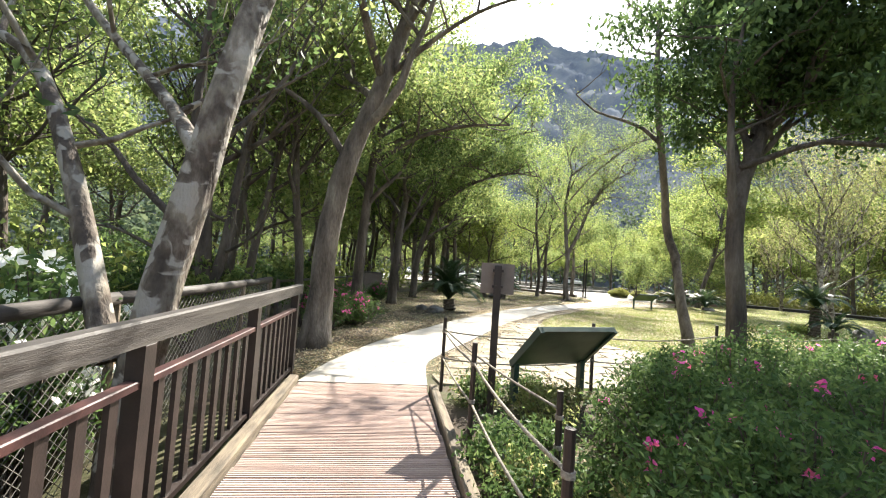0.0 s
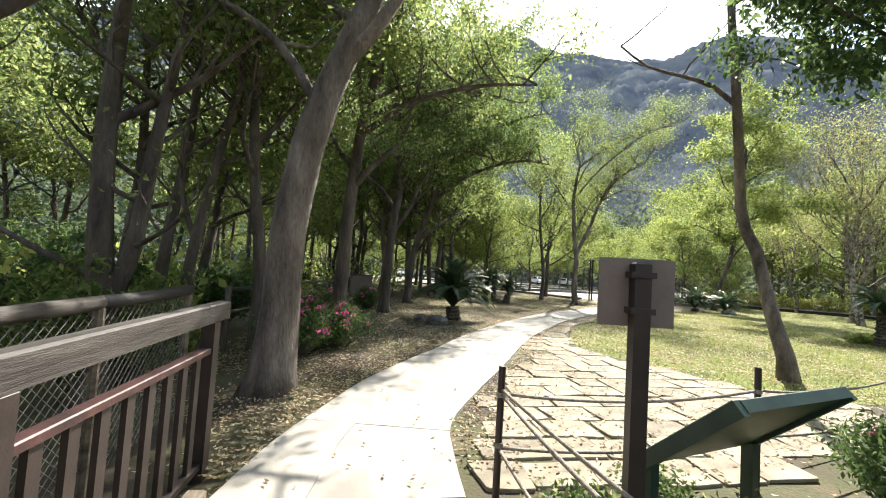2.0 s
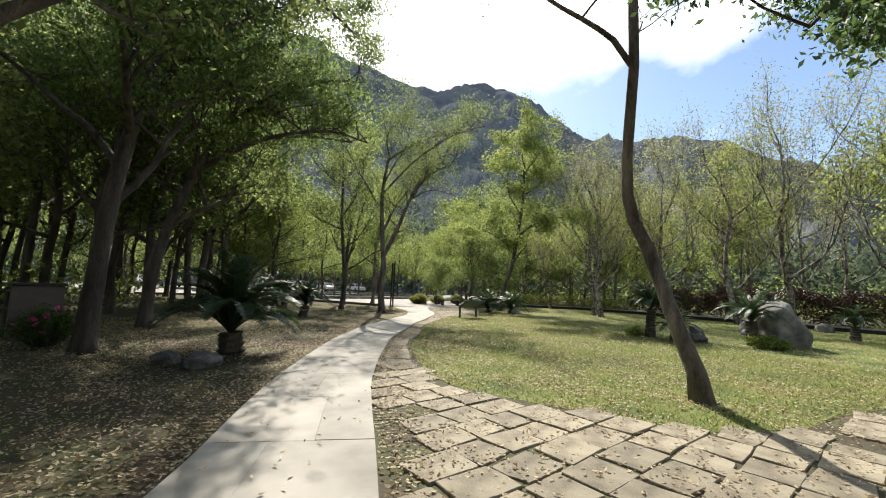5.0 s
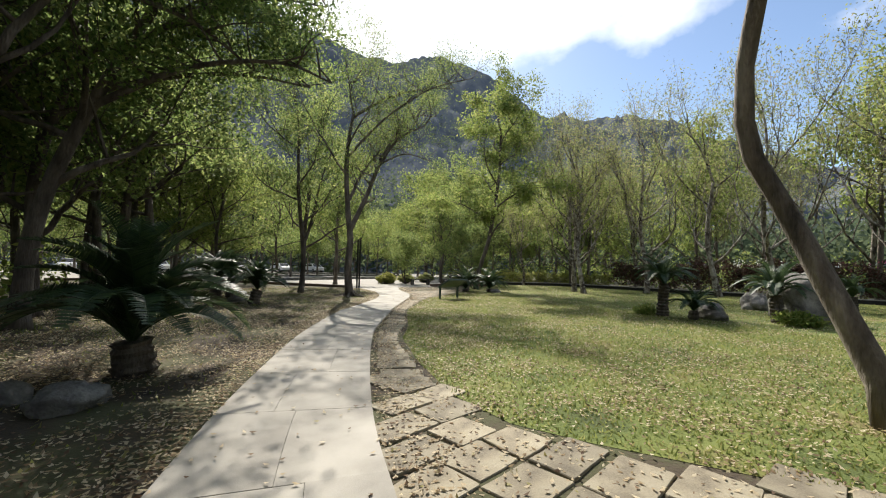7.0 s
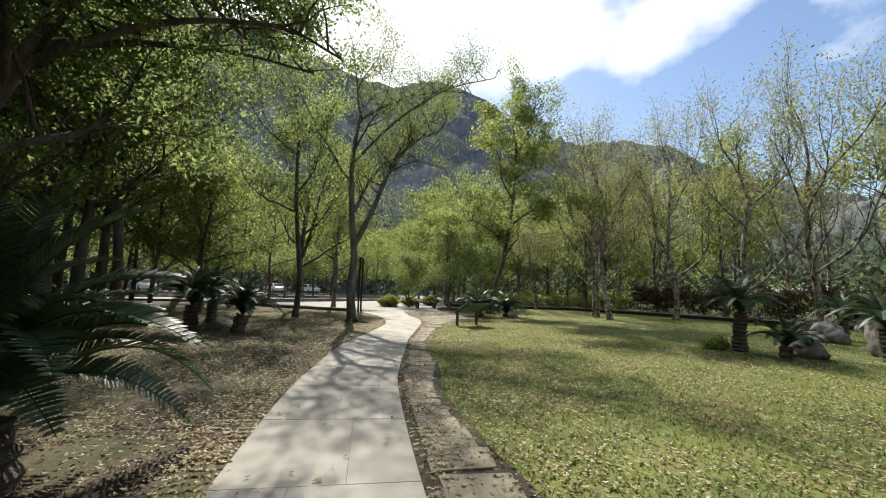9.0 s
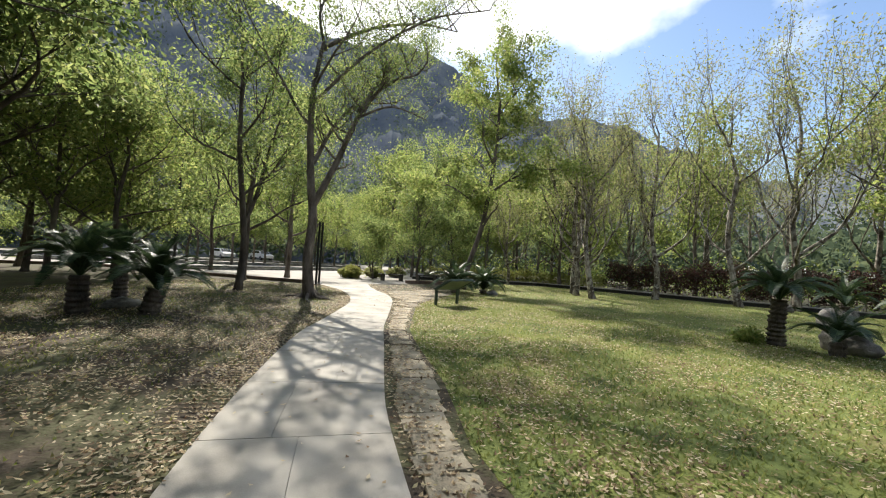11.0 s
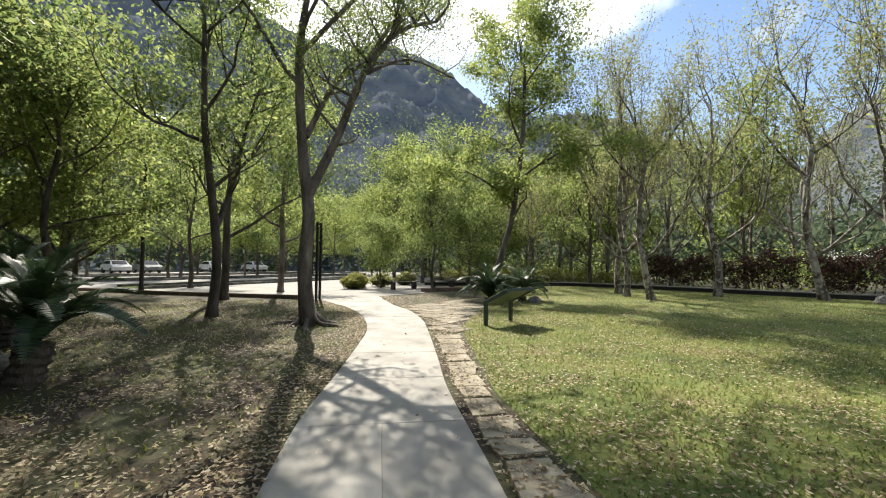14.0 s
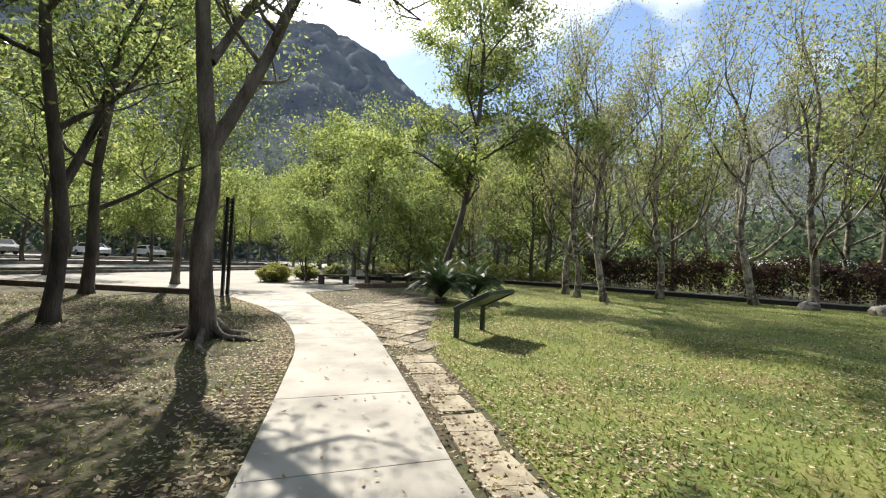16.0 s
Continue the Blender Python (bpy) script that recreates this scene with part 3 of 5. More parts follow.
def rope(a, b, sag, label):
    pts = [Vector(a).lerp(Vector(b), i / 12) - Vector((0, 0, sag * 4 * (i / 12) * (1 - i / 12))) for i in range(13)]
    tagged(part("rope", MB().tube(pts, 0.011, 6), ROPE, smooth=True), label, "rope", "fence ropes")


for (ax, ay), (bx, by) in zip(RP[1:], RP[2:]):
    for h in (0.77, 0.42):
        rope((ax, ay, h), (bx, by, h), 0.07, "weathered rope slung between slim posts")
for h in (0.77, 0.42):
    rope((0.78, 5.15, h), (0.8, 3.45, h), 0.03, "weathered rope slung beside the bridge")
    rope((0.8, 3.45, h), (0.8, 1.6, h), 0.05, "weathered rope slung beside the bridge")
rope((0.78, 5.15, 0.8), (1.3, 2.78, 0.62), 0.05, "weathered rope slung beside the sign")

pp = thing("notice_post", "dark brown square post with the blank back of a notice plate", "sign post", 1.24, 4.42, 0, -14)
part("post", MB().box(-0.04, -0.04, -0.2, 0.04, 0.04, 1.66, bev=0.01), BROWN, pp)
part("plate", MB().box(-0.19, 0.045, 1.33, 0.19, 0.06, 1.68), PLATE, pp, "brown-grey notice plate seen from behind")
for hz in (1.4, 1.58):
    part("bracket", MB().box(-0.06, -0.05, hz, 0.06, 0.044, hz + 0.03), BROWN, pp)


def lectern(x, y, rz, label, slope=43, low=0.46):
    """A sloping panel on two legs that stand under its low edge; local +y is the reader's side."""
    t = thing("lectern_sign", label, "sign", x, y, 0, rz, "lectern signs")
    m = pose(0, 0, low, -slope, 0, 0)
    part("panel", MB().box(-0.55, -0.72, -0.02, 0.55, 0.02, 0.02, m, 0.006), GREENSIGN, t)
    for s in (-1, 1):
        part("side_lip", MB().box(s * 0.55 - 0.025, -0.74, -0.045, s * 0.55 + 0.025, 0.03, 0.045, m, 0.006), GREENSIGN, t)
        part("leg", MB().box(s * 0.52 - 0.035, -0.06, -0.2, s * 0.52 + 0.035, 0.02, low), GREENSIGN, t)
    part("top_lip", MB().box(-0.525, -0.745, -0.03, 0.525, -0.72, 0.04, m, 0.005), GREENSIGN, t)
    part("face_board", MB().box(-0.5, -0.68, 0.021, 0.5, -0.03, 0.026, m), PLATE, t, "printed information board facing the paving")
    return t


lectern(2.15, 5.0, 15, "dark green steel lectern sign seen from behind")
lectern(14.65, 21.29, -6, "dark green steel lectern sign on the lawn", 27, 0.54)


# ---- cycads ----
def frond_mesh(length, arch, seed):
    r = np.random.default_rng(seed)
    mb = MB()
    N = 26
    pts = [Vector((length * (f := i / N) * (1 - 0.12 * f * arch), 0, length * (0.95 * f - (0.6 + 0.4 * arch) * f * f))) for i in range(N + 1)]
    mb.tube(pts, [0.014 * (1 - 0.8 * i / N) for i in range(N + 1)], 4, False)
    for i in range(3, N + 1):
        f = i / N
        ll = 0.2 * math.sin(math.pi * min(1, f * 0.85 + 0.12)) ** 0.6 * (length / 1.2)
        tdir = (pts[i] - pts[i - 1]).normalized()
        for half in (0, 0.5):
            p0 = pts[i - 1].lerp(pts[i], half)
            for s in (-1, 1):
                d = (Vector((0, s, 0.42 + r.normal(0, 0.06))) + tdir * 0.55).normalized()
                q = p0 + d * ll * r.uniform(0.9, 1.1)
                w = tdir * 0.0095
                mb.add([p0 - w, p0 + w, p0.lerp(q, 0.6) + w * 0.9 - Vector((0, 0, 0.004)), q - Vector((0, 0, ll * 0.12)), p0.lerp(q, 0.6) - w * 0.9], [(0, 1, 2, 4), (4, 2, 3)])
    return mesh_of("frond", mb, LEAF_CYCAD)


FRONDS = [frond_mesh(1.15, a, i) for i, a in enumerate((0.2, 0.7, 1.2))]


def cycad(x, y, h, label, scale=1.0, n=26, seed=0, lean=0.0, flat=0.0, rise=0.0):
    r = np.random.default_rng(seed)
    t = thing("cycad", label, "cycad", x, y, 0, r.uniform(0, 360), "cycads of the park")
    mb = MB()
    k = max(6, int(h / 0.045))
    sides = 16
    pts = [(lean * (i / k) ** 1.5, 0, -0.08 + (h + 0.08) * i / k) for i in range(k + 1)]
    rad = [(0.17 - 0.03 * i / k) * scale * (1.13 if i % 2 else 0.93) for i in range(k + 1)]
    mb.tube(pts, rad, sides, True, 0.3, r)
    part("trunk", mb, BARK_DARK, t, "scaly dark cycad trunk")
    for i in range(n):
        f = i / n
        o = part("frond", FRONDS[2 if f < 0.45 else (1 if f < 0.75 else 0)], LEAF_CYCAD, t)
        tilt = (-42 + 8 * r.normal()) * f * (1 - flat) - 12 + (1 - f) * (5 + 6 * r.normal()) * (1 - flat) - rise
        s = scale * r.uniform(0.85, 1.12)
        o.matrix_basis = pose(lean, 0, h - 0.02) @ pose(0, 0, 0, r.normal(0, 8), tilt, i * 137.5 + r.uniform(-12, 12)) @ Matrix.Diagonal((s, s, s, 1))
    return t


cycad(2.4, 15.1, 0.42, "dark cycad with a stout trunk beside the path", 1.4, 46, 1, 0.05, 0.0, 4)
cycad(5.75, 23.6, 0.75, "shaded cycad with a scaly trunk in leaf litter", 1.1, 30, 2)
cycad(7.0, 26.1, 0.8, "shaded cycad standing behind two others", 1.0, 26, 3)
cycad(6.8, 23.1, 0.5, "low shaded cycad with a pale new shoot", 1.1, 32, 4, 0.1, 0.0, 2)
cycad(15.65, 12.75, 1.05, "tall-trunked cycad with pale arching fronds on the lawn", 1.0, 26, 5, 0.05, 0.35)
cycad(15.25, 11.8, 0.3, "low cycad beside a boulder on the lawn", 0.85, 20, 6, 0.0, 0.3)
cycad(16.7, 9.95, 0.8, "cycad with pale fronds against a big boulder", 1.05, 24, 7, -0.1, 0.2)
cycad(19.2, 24.2, 0.2, "spreading cycad at the far side of the lawn", 1.3, 34, 8, 0.0, 0.25)
cycad(20.7, 23.6, 0.2, "spreading cycad at the far side of the lawn", 1.2, 30, 9, 0.0, 0.25)
cycad(23.3, 10.6, 0.75, "cycad near the hedge", 1.0, 22, 10)
cycad(24.5, 8.2, 0.6, "cycad near the hedge", 1.0, 22, 11)


# ---- boulders ----
def boulder(x, y, sx, sy, sz, label, seed, rz=0, group=""):
    bm = bmesh.new()
    bmesh.ops.create_icosphere(bm, subdivisions=4, radius=1)
    off = Vector((seed * 7.3, seed * 1.7, 0))
    for v in bm.verts:
        p = v.co.copy()
        k = 1 + 0.34 * noise.noise(p * 1.1 + off) + 0.22 * abs(noise.noise(p * 2.3 + off)) + 0.1 * noise.noise(p * 5 + off) + 0.05 * noise.noise(p * 11 + off)
        v.co = Vector((p.x * sx * k, p.y * sy * k, p.z * sz * k))
        if v.co.z < -sz * 0.55:
            v.co.z = -sz * 0.55
    me = bpy.data.meshes.new("boulder")
    bm.to_mesh(me)
    bm.free()
    me.materials.append(ROCK)
    me.polygons.foreach_set("use_smooth", [True] * len(me.polygons))
    ob = new("boulder", me)
    ob.matrix_basis = pose(x, y, sz * 0.42, 0, 0, rz)
    return tagged(ob, label, "boulder", group)


boulder(18.2, 9.6, 0.95, 0.7, 0.98, "big grey weathered boulder on the lawn", 1, 20)
boulder(16.1, 11.5, 0.5, 0.35, 0.33, "dark rounded stone beside a low cycad", 2, 40)
boulder(21.6, 11.0, 0.55, 0.45, 0.45, "rounded grey stone near the hedge", 3)
boulder(30.0, 11.8, 0.5, 0.35, 0.25, "flat stone at the foot of a tree", 4)
boulder(29.4, 9.7, 0.4, 0.35, 0.3, "grey stone at the lawn's edge", 5)
boulder(1.75, 14.1, 0.3, 0.24, 0.17, "grey rock in leaf litter beside a cycad", 6, 15)
boulder(1.3, 14.7, 0.24, 0.2, 0.14, "grey rock in leaf litter", 7, 60)
boulder(6.6, 24.2, 0.4, 0.2, 0.16, "flat rock among the cycads", 8, 30)
boulder(20.4, 22.9, 0.3, 0.2, 0.16, "small rock beside a cycad", 9)


# ---- trees near the path ----
tree("leaning_tree", "tall grey-brown tree leaning over the path's edge", -1.28, 7.75, [(0.06, 0, 1.0), (0.08, 0, 2.0), (0.32, 0, 3.4), (0.9, 0.05, 5.2), (1.5, 0.2, 7.4)], 0.25, 7, 11, BARK, LEAF_MID, limb_len=2.8, per=22, size=0.12, limb_from=0.55, up=0.2, kids=(3, 4),
     extra=[([(0.35, 0, 3.5), (-0.3, 0.2, 4.4), (-1.2, 0.4, 5.0), (-2.2, 0.4, 5.2)], 0.08), ([(0.9, 0.05, 5.2), (1.8, -0.2, 6.0), (2.6, -0.5, 6.5), (3.4, -0.9, 6.7)], 0.07), ([(1.2, 0.1, 6.2), (2.0, -0.8, 7.2), (2.8, -1.8, 7.8), (3.3, -2.6, 8.0)], 0.06)])
tree("mottled_tree", "big mottled pale-barked tree beside the bridge", -1.6, 2.78, [(0.06, 0.05, 1.2), (0.2, 0.15, 2.2), (0.42, 0.3, 3.6), (0.6, 0.6, 5.0), (0.6, 0.8, 7.5)], 0.135, 6, 12, BARK_PALE, LEAF_DARK, limb_len=2.4, per=9, limb_from=0.62, size=0.09, lspread=0.22, z=-0.35,
     extra=[([(-0.1, 0, 1.2), (-0.7, 0.3, 2.6), (-1.3, 0.6, 3.4), (-2.4, 1.0, 3.8)], 0.08), ([(0.2, 0.3, 2.6), (-0.5, 1.0, 3.3), (-1.6, 1.5, 4.4), (-2.4, 1.8, 5.6)], 0.07)])
tree("woodland_tree", "dark straight tree at the wood's edge", -0.85, 11.3, [(0.03, 0, 1.5), (0.1, 0, 3.2), (0.3, 0.1, 5.2), (0.8, 0, 7.2)], 0.16, 7, 13, BARK_DARK, LEAF_MID, limb_len=2.5, per=30, limb_from=0.4, up=0.15, size=0.11, lspread=0.22,
     extra=[([(0.2, 0, 4.4), (1.4, -0.3, 5.2), (2.7, -0.5, 5.6), (3.9, -0.7, 5.7)], 0.08), ([(0.25, 0.1, 4.8), (1.6, 0.8, 5.8), (3.0, 1.5, 6.4), (4.4, 2.2, 6.6)], 0.07), ([(0.3, 0.1, 5.2), (1.4, 1.4, 6.4), (2.4, 2.6, 7.0), (3.6, 3.4, 7.2)], 0.06)])
for x, y, r, seed, trunk, extra, lab in (
        (-2.55, 5.0, 0.07, 61, [(0.03, 0, 1.4), (0.12, 0, 2.8), (0.16, 0.05, 4.4), (0.3, 0.1, 7.0)], [([(0.08, 0, 2.2), (-0.5, 0.1, 2.7), (-1.1, 0.3, 3.3), (-1.8, 0.3, 3.6)], 0.05), ([(0.12, 0, 2.9), (0.6, 0.2, 3.5), (1.0, 0.5, 4.3), (1.3, 0.6, 5.2)], 0.045)], "grey-brown tree with bare side branches behind the railing"),
        (-3.55, 8.3, 0.18, 62, [(0.05, 0, 0.9), (-0.05, 0, 2.0), (-0.12, 0, 3.6), (-0.1, 0.1, 6.6)], [([(0.08, 0, 1.1), (0.3, 0.05, 2.0), (0.42, 0.1, 3.4), (0.7, 0.2, 6.0)], 0.12), ([(-0.05, 0, 1.6), (-0.8, 0.1, 1.9), (-1.7, 0.2, 2.3), (-2.6, 0.2, 2.4)], 0.05)], "forked brown tree on the stream's bank"),
        (-3.95, 10.4, 0.12, 63, [(0.05, 0, 1.2), (0.15, 0, 2.4), (0.3, 0.1, 4.4), (0.3, 0.1, 6.6)], [], "thin pale-stemmed tree on the stream's bank"),
        (-3.3, 10.05, 0.11, 64, [(0.0, 0, 1.2), (0.1, 0, 2.2), (0.4, 0.1, 4.2), (0.8, 0.1, 6.4)], [([(0.08, 0, 2.0), (-0.2, 0, 2.8), (-0.3, 0, 4.0)], 0.06)], "thin pale-stemmed tree on the stream's bank")):
    tree("bank_tree", lab, x, y, trunk, r, 6, seed, BARK_DARK, LEAF_MID, limb_len=2.0, per=7, limb_from=0.5, up=0.3, size=0.1, taper=0.6, z=depth(x, y) - 0.05, extra=extra)["group"] = "trees on the stream's bank"
tree("overhanging_tree", "broad tree whose leafy crown overhangs the path", 0.2, 16.3, [(0.05, 0, 1.6), (0.15, 0.1, 3.2), (0.4, 0.4, 5.0), (0.8, 1.0, 6.8), (1.2, 1.4, 8.2)], 0.18, 10, 14, BARK_DARK, LEAF_CANOPY, limb_len=2.8, per=46, limb_from=0.36, up=0.1, kids=(3, 4), size=0.12, lspread=0.21, droop=0.6,
     extra=[([(0.4, 0.4, 4.8), (1.8, 1.4, 6.0), (3.4, 2.4, 6.6), (5.0, 3.2, 6.4)], 0.09), ([(0.7, 0.8, 6.0), (1.8, 1.6, 7.4), (3.2, 2.4, 8.2), (4.6, 3.0, 8.4)], 0.07)])
tree("overhanging_tree", "tree with a dense drooping crown beside the path", 1.3, 20.4, [(0.1, 0, 1.8), (0.5, -0.2, 3.6), (1.2, -0.6, 5.6), (2.0, -1.0, 7.6)], 0.17, 9, 15, BARK_DARK, LEAF_CANOPY, limb_len=3.0, per=40, limb_from=0.36, up=0.1, kids=(3, 4), size=0.12, lspread=0.21, droop=0.6,
     extra=[([(0.8, -0.4, 4.6), (2.4, -1.2, 5.8), (4.2, -1.8, 6.4), (5.6, -1.8, 6.4)], 0.09), ([(0.9, -0.4, 5.0), (2.6, 0.4, 6.2), (4.4, 0.8, 7.0), (6.2, 0.6, 7.2)], 0.09), ([(1.3, -0.6, 6.0), (2.8, -0.6, 7.6), (4.4, -0.8, 8.6), (5.8, -1.0, 9.0)], 0.08)])
tree("woodland_tree", "dark multi-stemmed tree in the wood", 1.5, 22.6, [(-0.1, 0, 1.8), (-0.1, 0.1, 3.6), (0.4, 0, 6.0)], 0.16, 8, 16, BARK_DARK, LEAF_CANOPY, limb_len=2.8, per=17, limb_from=0.3, up=0.2, size=0.14)
tree("dark_crowned_tree", "dark tree with drooping leaf clumps beside the azaleas", 5.05, 5.2, [(0.02, 0, 1.2), (-0.06, 0, 2.3), (0.15, 0.1, 3.2), (0.85, 0.35, 4.4), (1.5, 0.6, 6.0)], 0.135, 8, 17, BARK_DARK, LEAF_DARK, bias=(0.8, -0.2), limb_len=1.9, per=66, limb_from=0.5, up=0.05, droop=1.1, lspread=0.2, size=0.112, taper=0.35,
     extra=[([(-0.06, 0, 2.5), (-0.25, -0.1, 3.4), (-0.25, -0.1, 4.6), (0.0, 0.0, 5.6)], 0.07), ([(0.1, 0.1, 3.4), (0.8, -0.5, 3.7), (1.4, -1.1, 3.5), (2.2, -1.8, 3.7)], 0.05), ([(0.1, 0.1, 3.2), (0.5, 0.7, 4.2), (0.9, 1.3, 4.8), (1.4, 1.9, 4.7)], 0.06), ([(0.5, 0.3, 4.0), (1.3, 0.8, 5.2), (1.9, 1.3, 5.5), (2.4, 1.7, 5.2)], 0.055)])
tree("bent_tree", "slender crooked grey tree bent over the lawn's edge", 7.03, 8.44, [(0.03, 0.1, 0.4), (0.05, 0.34, 1.0), (0.14, 0.62, 1.7), (0.22, 0.86, 2.3), (0.17, 1.06, 2.75), (0.13, 1.14, 3.2), (0.07, 1.12, 3.8), (-0.16, 0.95, 4.6), (-0.36, 0.8, 5.2), (-0.46, 0.76, 5.9), (-0.6, 0.72, 6.8), (-0.55, 0.8, 8.2)], 0.12, 5, 18, BARK, LEAF_OLIVE, limb_len=1.8, per=2, limb_from=0.8, top=2, kids=(2, 3), taper=0.5, size=0.07,
     extra=[([(-0.36, 0.8, 5.15), (-0.75, 0.95, 5.55), (-1.2, 1.25, 5.85), (-1.75, 1.6, 6.15), (-2.2, 1.9, 6.7)], 0.055), ([(-0.42, 0.78, 5.7), (-0.1, 0.9, 6.1), (0.5, 1.1, 6.35), (0.9, 1.2, 6.8)], 0.035)])
forked = tree("forked_tree", "tall forked tree with bare spreading branches beside the path", 11.6, 24.6, [(-0.16, 0, 1.2), (-0.08, 0, 2.6), (-0.24, 0.05, 4.0), (-0.35, 0.1, 6.4), (0.0, 0.2, 8.6)], 0.175, 5, 19, BARK, LEAF_MID, limb_len=2.6, per=30, limb_from=0.5, up=0.3, top=2, kids=(2, 3), taper=0.66, size=0.085, lspread=0.26,
     extra=[([(-0.12, 0, 3.0), (0.5, -0.3, 4.6), (1.0, -0.6, 6.2), (1.9, -0.9, 7.6), (3.4, -1.0, 8.6)], 0.13), ([(-0.2, 0, 4.4), (0.8, 0.4, 6.0), (2.0, 0.6, 7.2), (3.8, 0.4, 7.9)], 0.08), ([(1.0, -0.6, 6.2), (2.0, -1.2, 6.8), (3.2, -1.8, 6.6)], 0.05),
            ([(0.0, 0.2, 8.4), (1.5, -0.5, 9.6), (3.2, -1.2, 10.4), (5.0, -1.6, 10.9)], 0.08), ([(-0.3, 0.1, 6.4), (0.8, -1.2, 8.2), (2.2, -2.6, 9.6), (3.6, -4.0, 10.2)], 0.07), ([(1.0, -0.6, 6.4), (2.6, -0.2, 8.6), (4.4, 0.6, 9.8), (6.2, 1.0, 10.4)], 0.07)])
for k in range(7):
    a, ln = k * 0.9 + 0.3, 0.7 + 0.35 * ((k * 5) % 3)
    part("root", MB().tube(smooth_line([(math.cos(a) * 0.12, math.sin(a) * 0.12, 0.28), (math.cos(a) * 0.32, math.sin(a) * 0.32, 0.07), (math.cos(a + 0.15) * ln * 0.7, math.sin(a + 0.15) * ln * 0.7, 0.02), (math.cos(a + 0.3) * ln, math.sin(a + 0.3) * ln, -0.05)], 0.12), 0.055, 7), BARK, forked, smooth=True)
tree("twin_stemmed_tree", "dark twin-stemmed tree on the grass", 10.7, 27.6, [(0.1, 0, 1.5), (-0.05, 0, 3.0), (-0.3, 0, 5.0), (-0.3, 0.2, 7.5)], 0.125, 6, 20, BARK_DARK, LEAF_MID, limb_len=2.6, per=20, limb_from=0.4, up=0.3, size=0.15,
     extra=[([(0, 0, 2.2), (0.5, 0.1, 3.6), (0.9, 0.2, 5.4), (1.4, 0.3, 7.0)], 0.085)])
tree("slender_tree", "dark slender tree on the grass", 13.1, 32.3, [(0.05, 0, 1.6), (0.05, 0, 3.6), (0.3, 0, 6.0), (0.3, 0, 8.0)], 0.15, 7, 21, BARK_DARK, LEAF_MID, limb_len=2.6, per=22, limb_from=0.32, up=0.25, size=0.15)
tree("slender_tree", "slender tree beside the road kerb", 16.6, 34.3, [(0.05, 0, 2.0), (0, 0, 4.0), (0.2, 0, 7.0)], 0.14, 6, 22, BARK, LEAF_BRIGHT, limb_len=2.4, per=20, limb_from=0.35, up=0.25, size=0.16)
tree("tufted_tree", "tall tree with a clumped bright crown at the lawn's far side", 21.8, 25.6, [(0.2, -0.2, 1.4), (0.55, -0.6, 3.2), (0.7, -0.9, 5.2), (1.1, -1.0, 8.0), (1.2, -1.0, 10.6)], 0.15, 9, 23, BARK_DARK, LEAF_BRIGHT, limb_len=2.7, per=44, limb_from=0.3, up=0.02, lspread=0.27, size=0.17, kids=(3, 4), top=2, spread=0.85)

# ---- trees repeated over the park ----
far = (-60, -60)
variants = {
    "a": tree("park_tree", "slim park tree with a bright airy crown", *far, [(0.05, 0, 1.5), (0.15, 0, 3.2), (0.1, 0.1, 5.5)], 0.12, 7, 31, BARK, LEAF_BRIGHT, limb_len=2.6, per=14, limb_from=0.3, up=0.22, size=0.2, lspread=0.3),
    "b": tree("park_tree", "slim park tree with a mid-green crown", *far, [(0.1, 0.05, 1.4), (-0.1, 0.1, 3.4), (0.2, 0, 6.0)], 0.13, 8, 32, BARK_DARK, LEAF_MID, limb_len=2.8, per=14, limb_from=0.26, up=0.2, size=0.2, lspread=0.3),
    "c": tree("pale_tree", "pale-barked tree with thin olive foliage", *far, [(-0.05, 0, 1.2), (0.25, 0, 3.0), (0.2, 0.1, 5.2)], 0.13, 8, 33, BARK_PALE, LEAF_OLIVE, limb_len=3.0, per=13, limb_from=0.25, up=0.45, size=0.1, lspread=0.3, spread=0.55),
    "d": tree("pale_tree", "pale leaning tree with bare upper branches", *far, [(-0.25, 0, 1.2), (-0.45, 0.1, 3.0), (-0.2, 0.1, 5.6)], 0.13, 7, 34, BARK_PALE, LEAF_OLIVE, limb_len=3.0, per=9, limb_from=0.25, up=0.45, size=0.095, lspread=0.28, spread=0.55),
    "e": tree("woodland_tree", "dark tall tree in the wood", *far, [(0.05, 0, 2.0), (0.2, 0.1, 4.5), (0.1, 0.2, 7.5)], 0.17, 8, 35, BARK_DARK, LEAF_MID, limb_len=2.8, per=14, limb_from=0.46, up=0.12, size=0.19, lspread=0.28),
    "f": tree("woodland_tree", "dark crooked tree in the wood", *far, [(0.25, 0, 1.6), (0.2, 0.3, 3.8), (0.7, 0.4, 6.6)], 0.15, 8, 36, BARK_DARK, LEAF_MID, limb_len=2.7, per=14, limb_from=0.42, up=0.12, size=0.19, lspread=0.28),
    "g": tree("bush_tree", "low many-stemmed green tree", *far, [(0.1, 0, 0.6), (0.1, 0.1, 1.6), (0.2, 0, 3.0)], 0.1, 9, 37, BARK_DARK, LEAF_MID, limb_len=2.2, per=15, limb_from=0.1, up=0.2, size=0.19, lspread=0.3),
}
pr = np.random.default_rng(77)


def stand(key, x, y, s=1.0, group="trees of the park", rz=None):
    t = copy_thing(variants[key], pose(x, y, depth(x, y) - 0.03, 0, 0, pr.uniform(0, 360) if rz is None else rz) @ Matrix.Diagonal((s, s, s * pr.uniform(0.92, 1.12), 1)))
    t["group"] = group
    return t


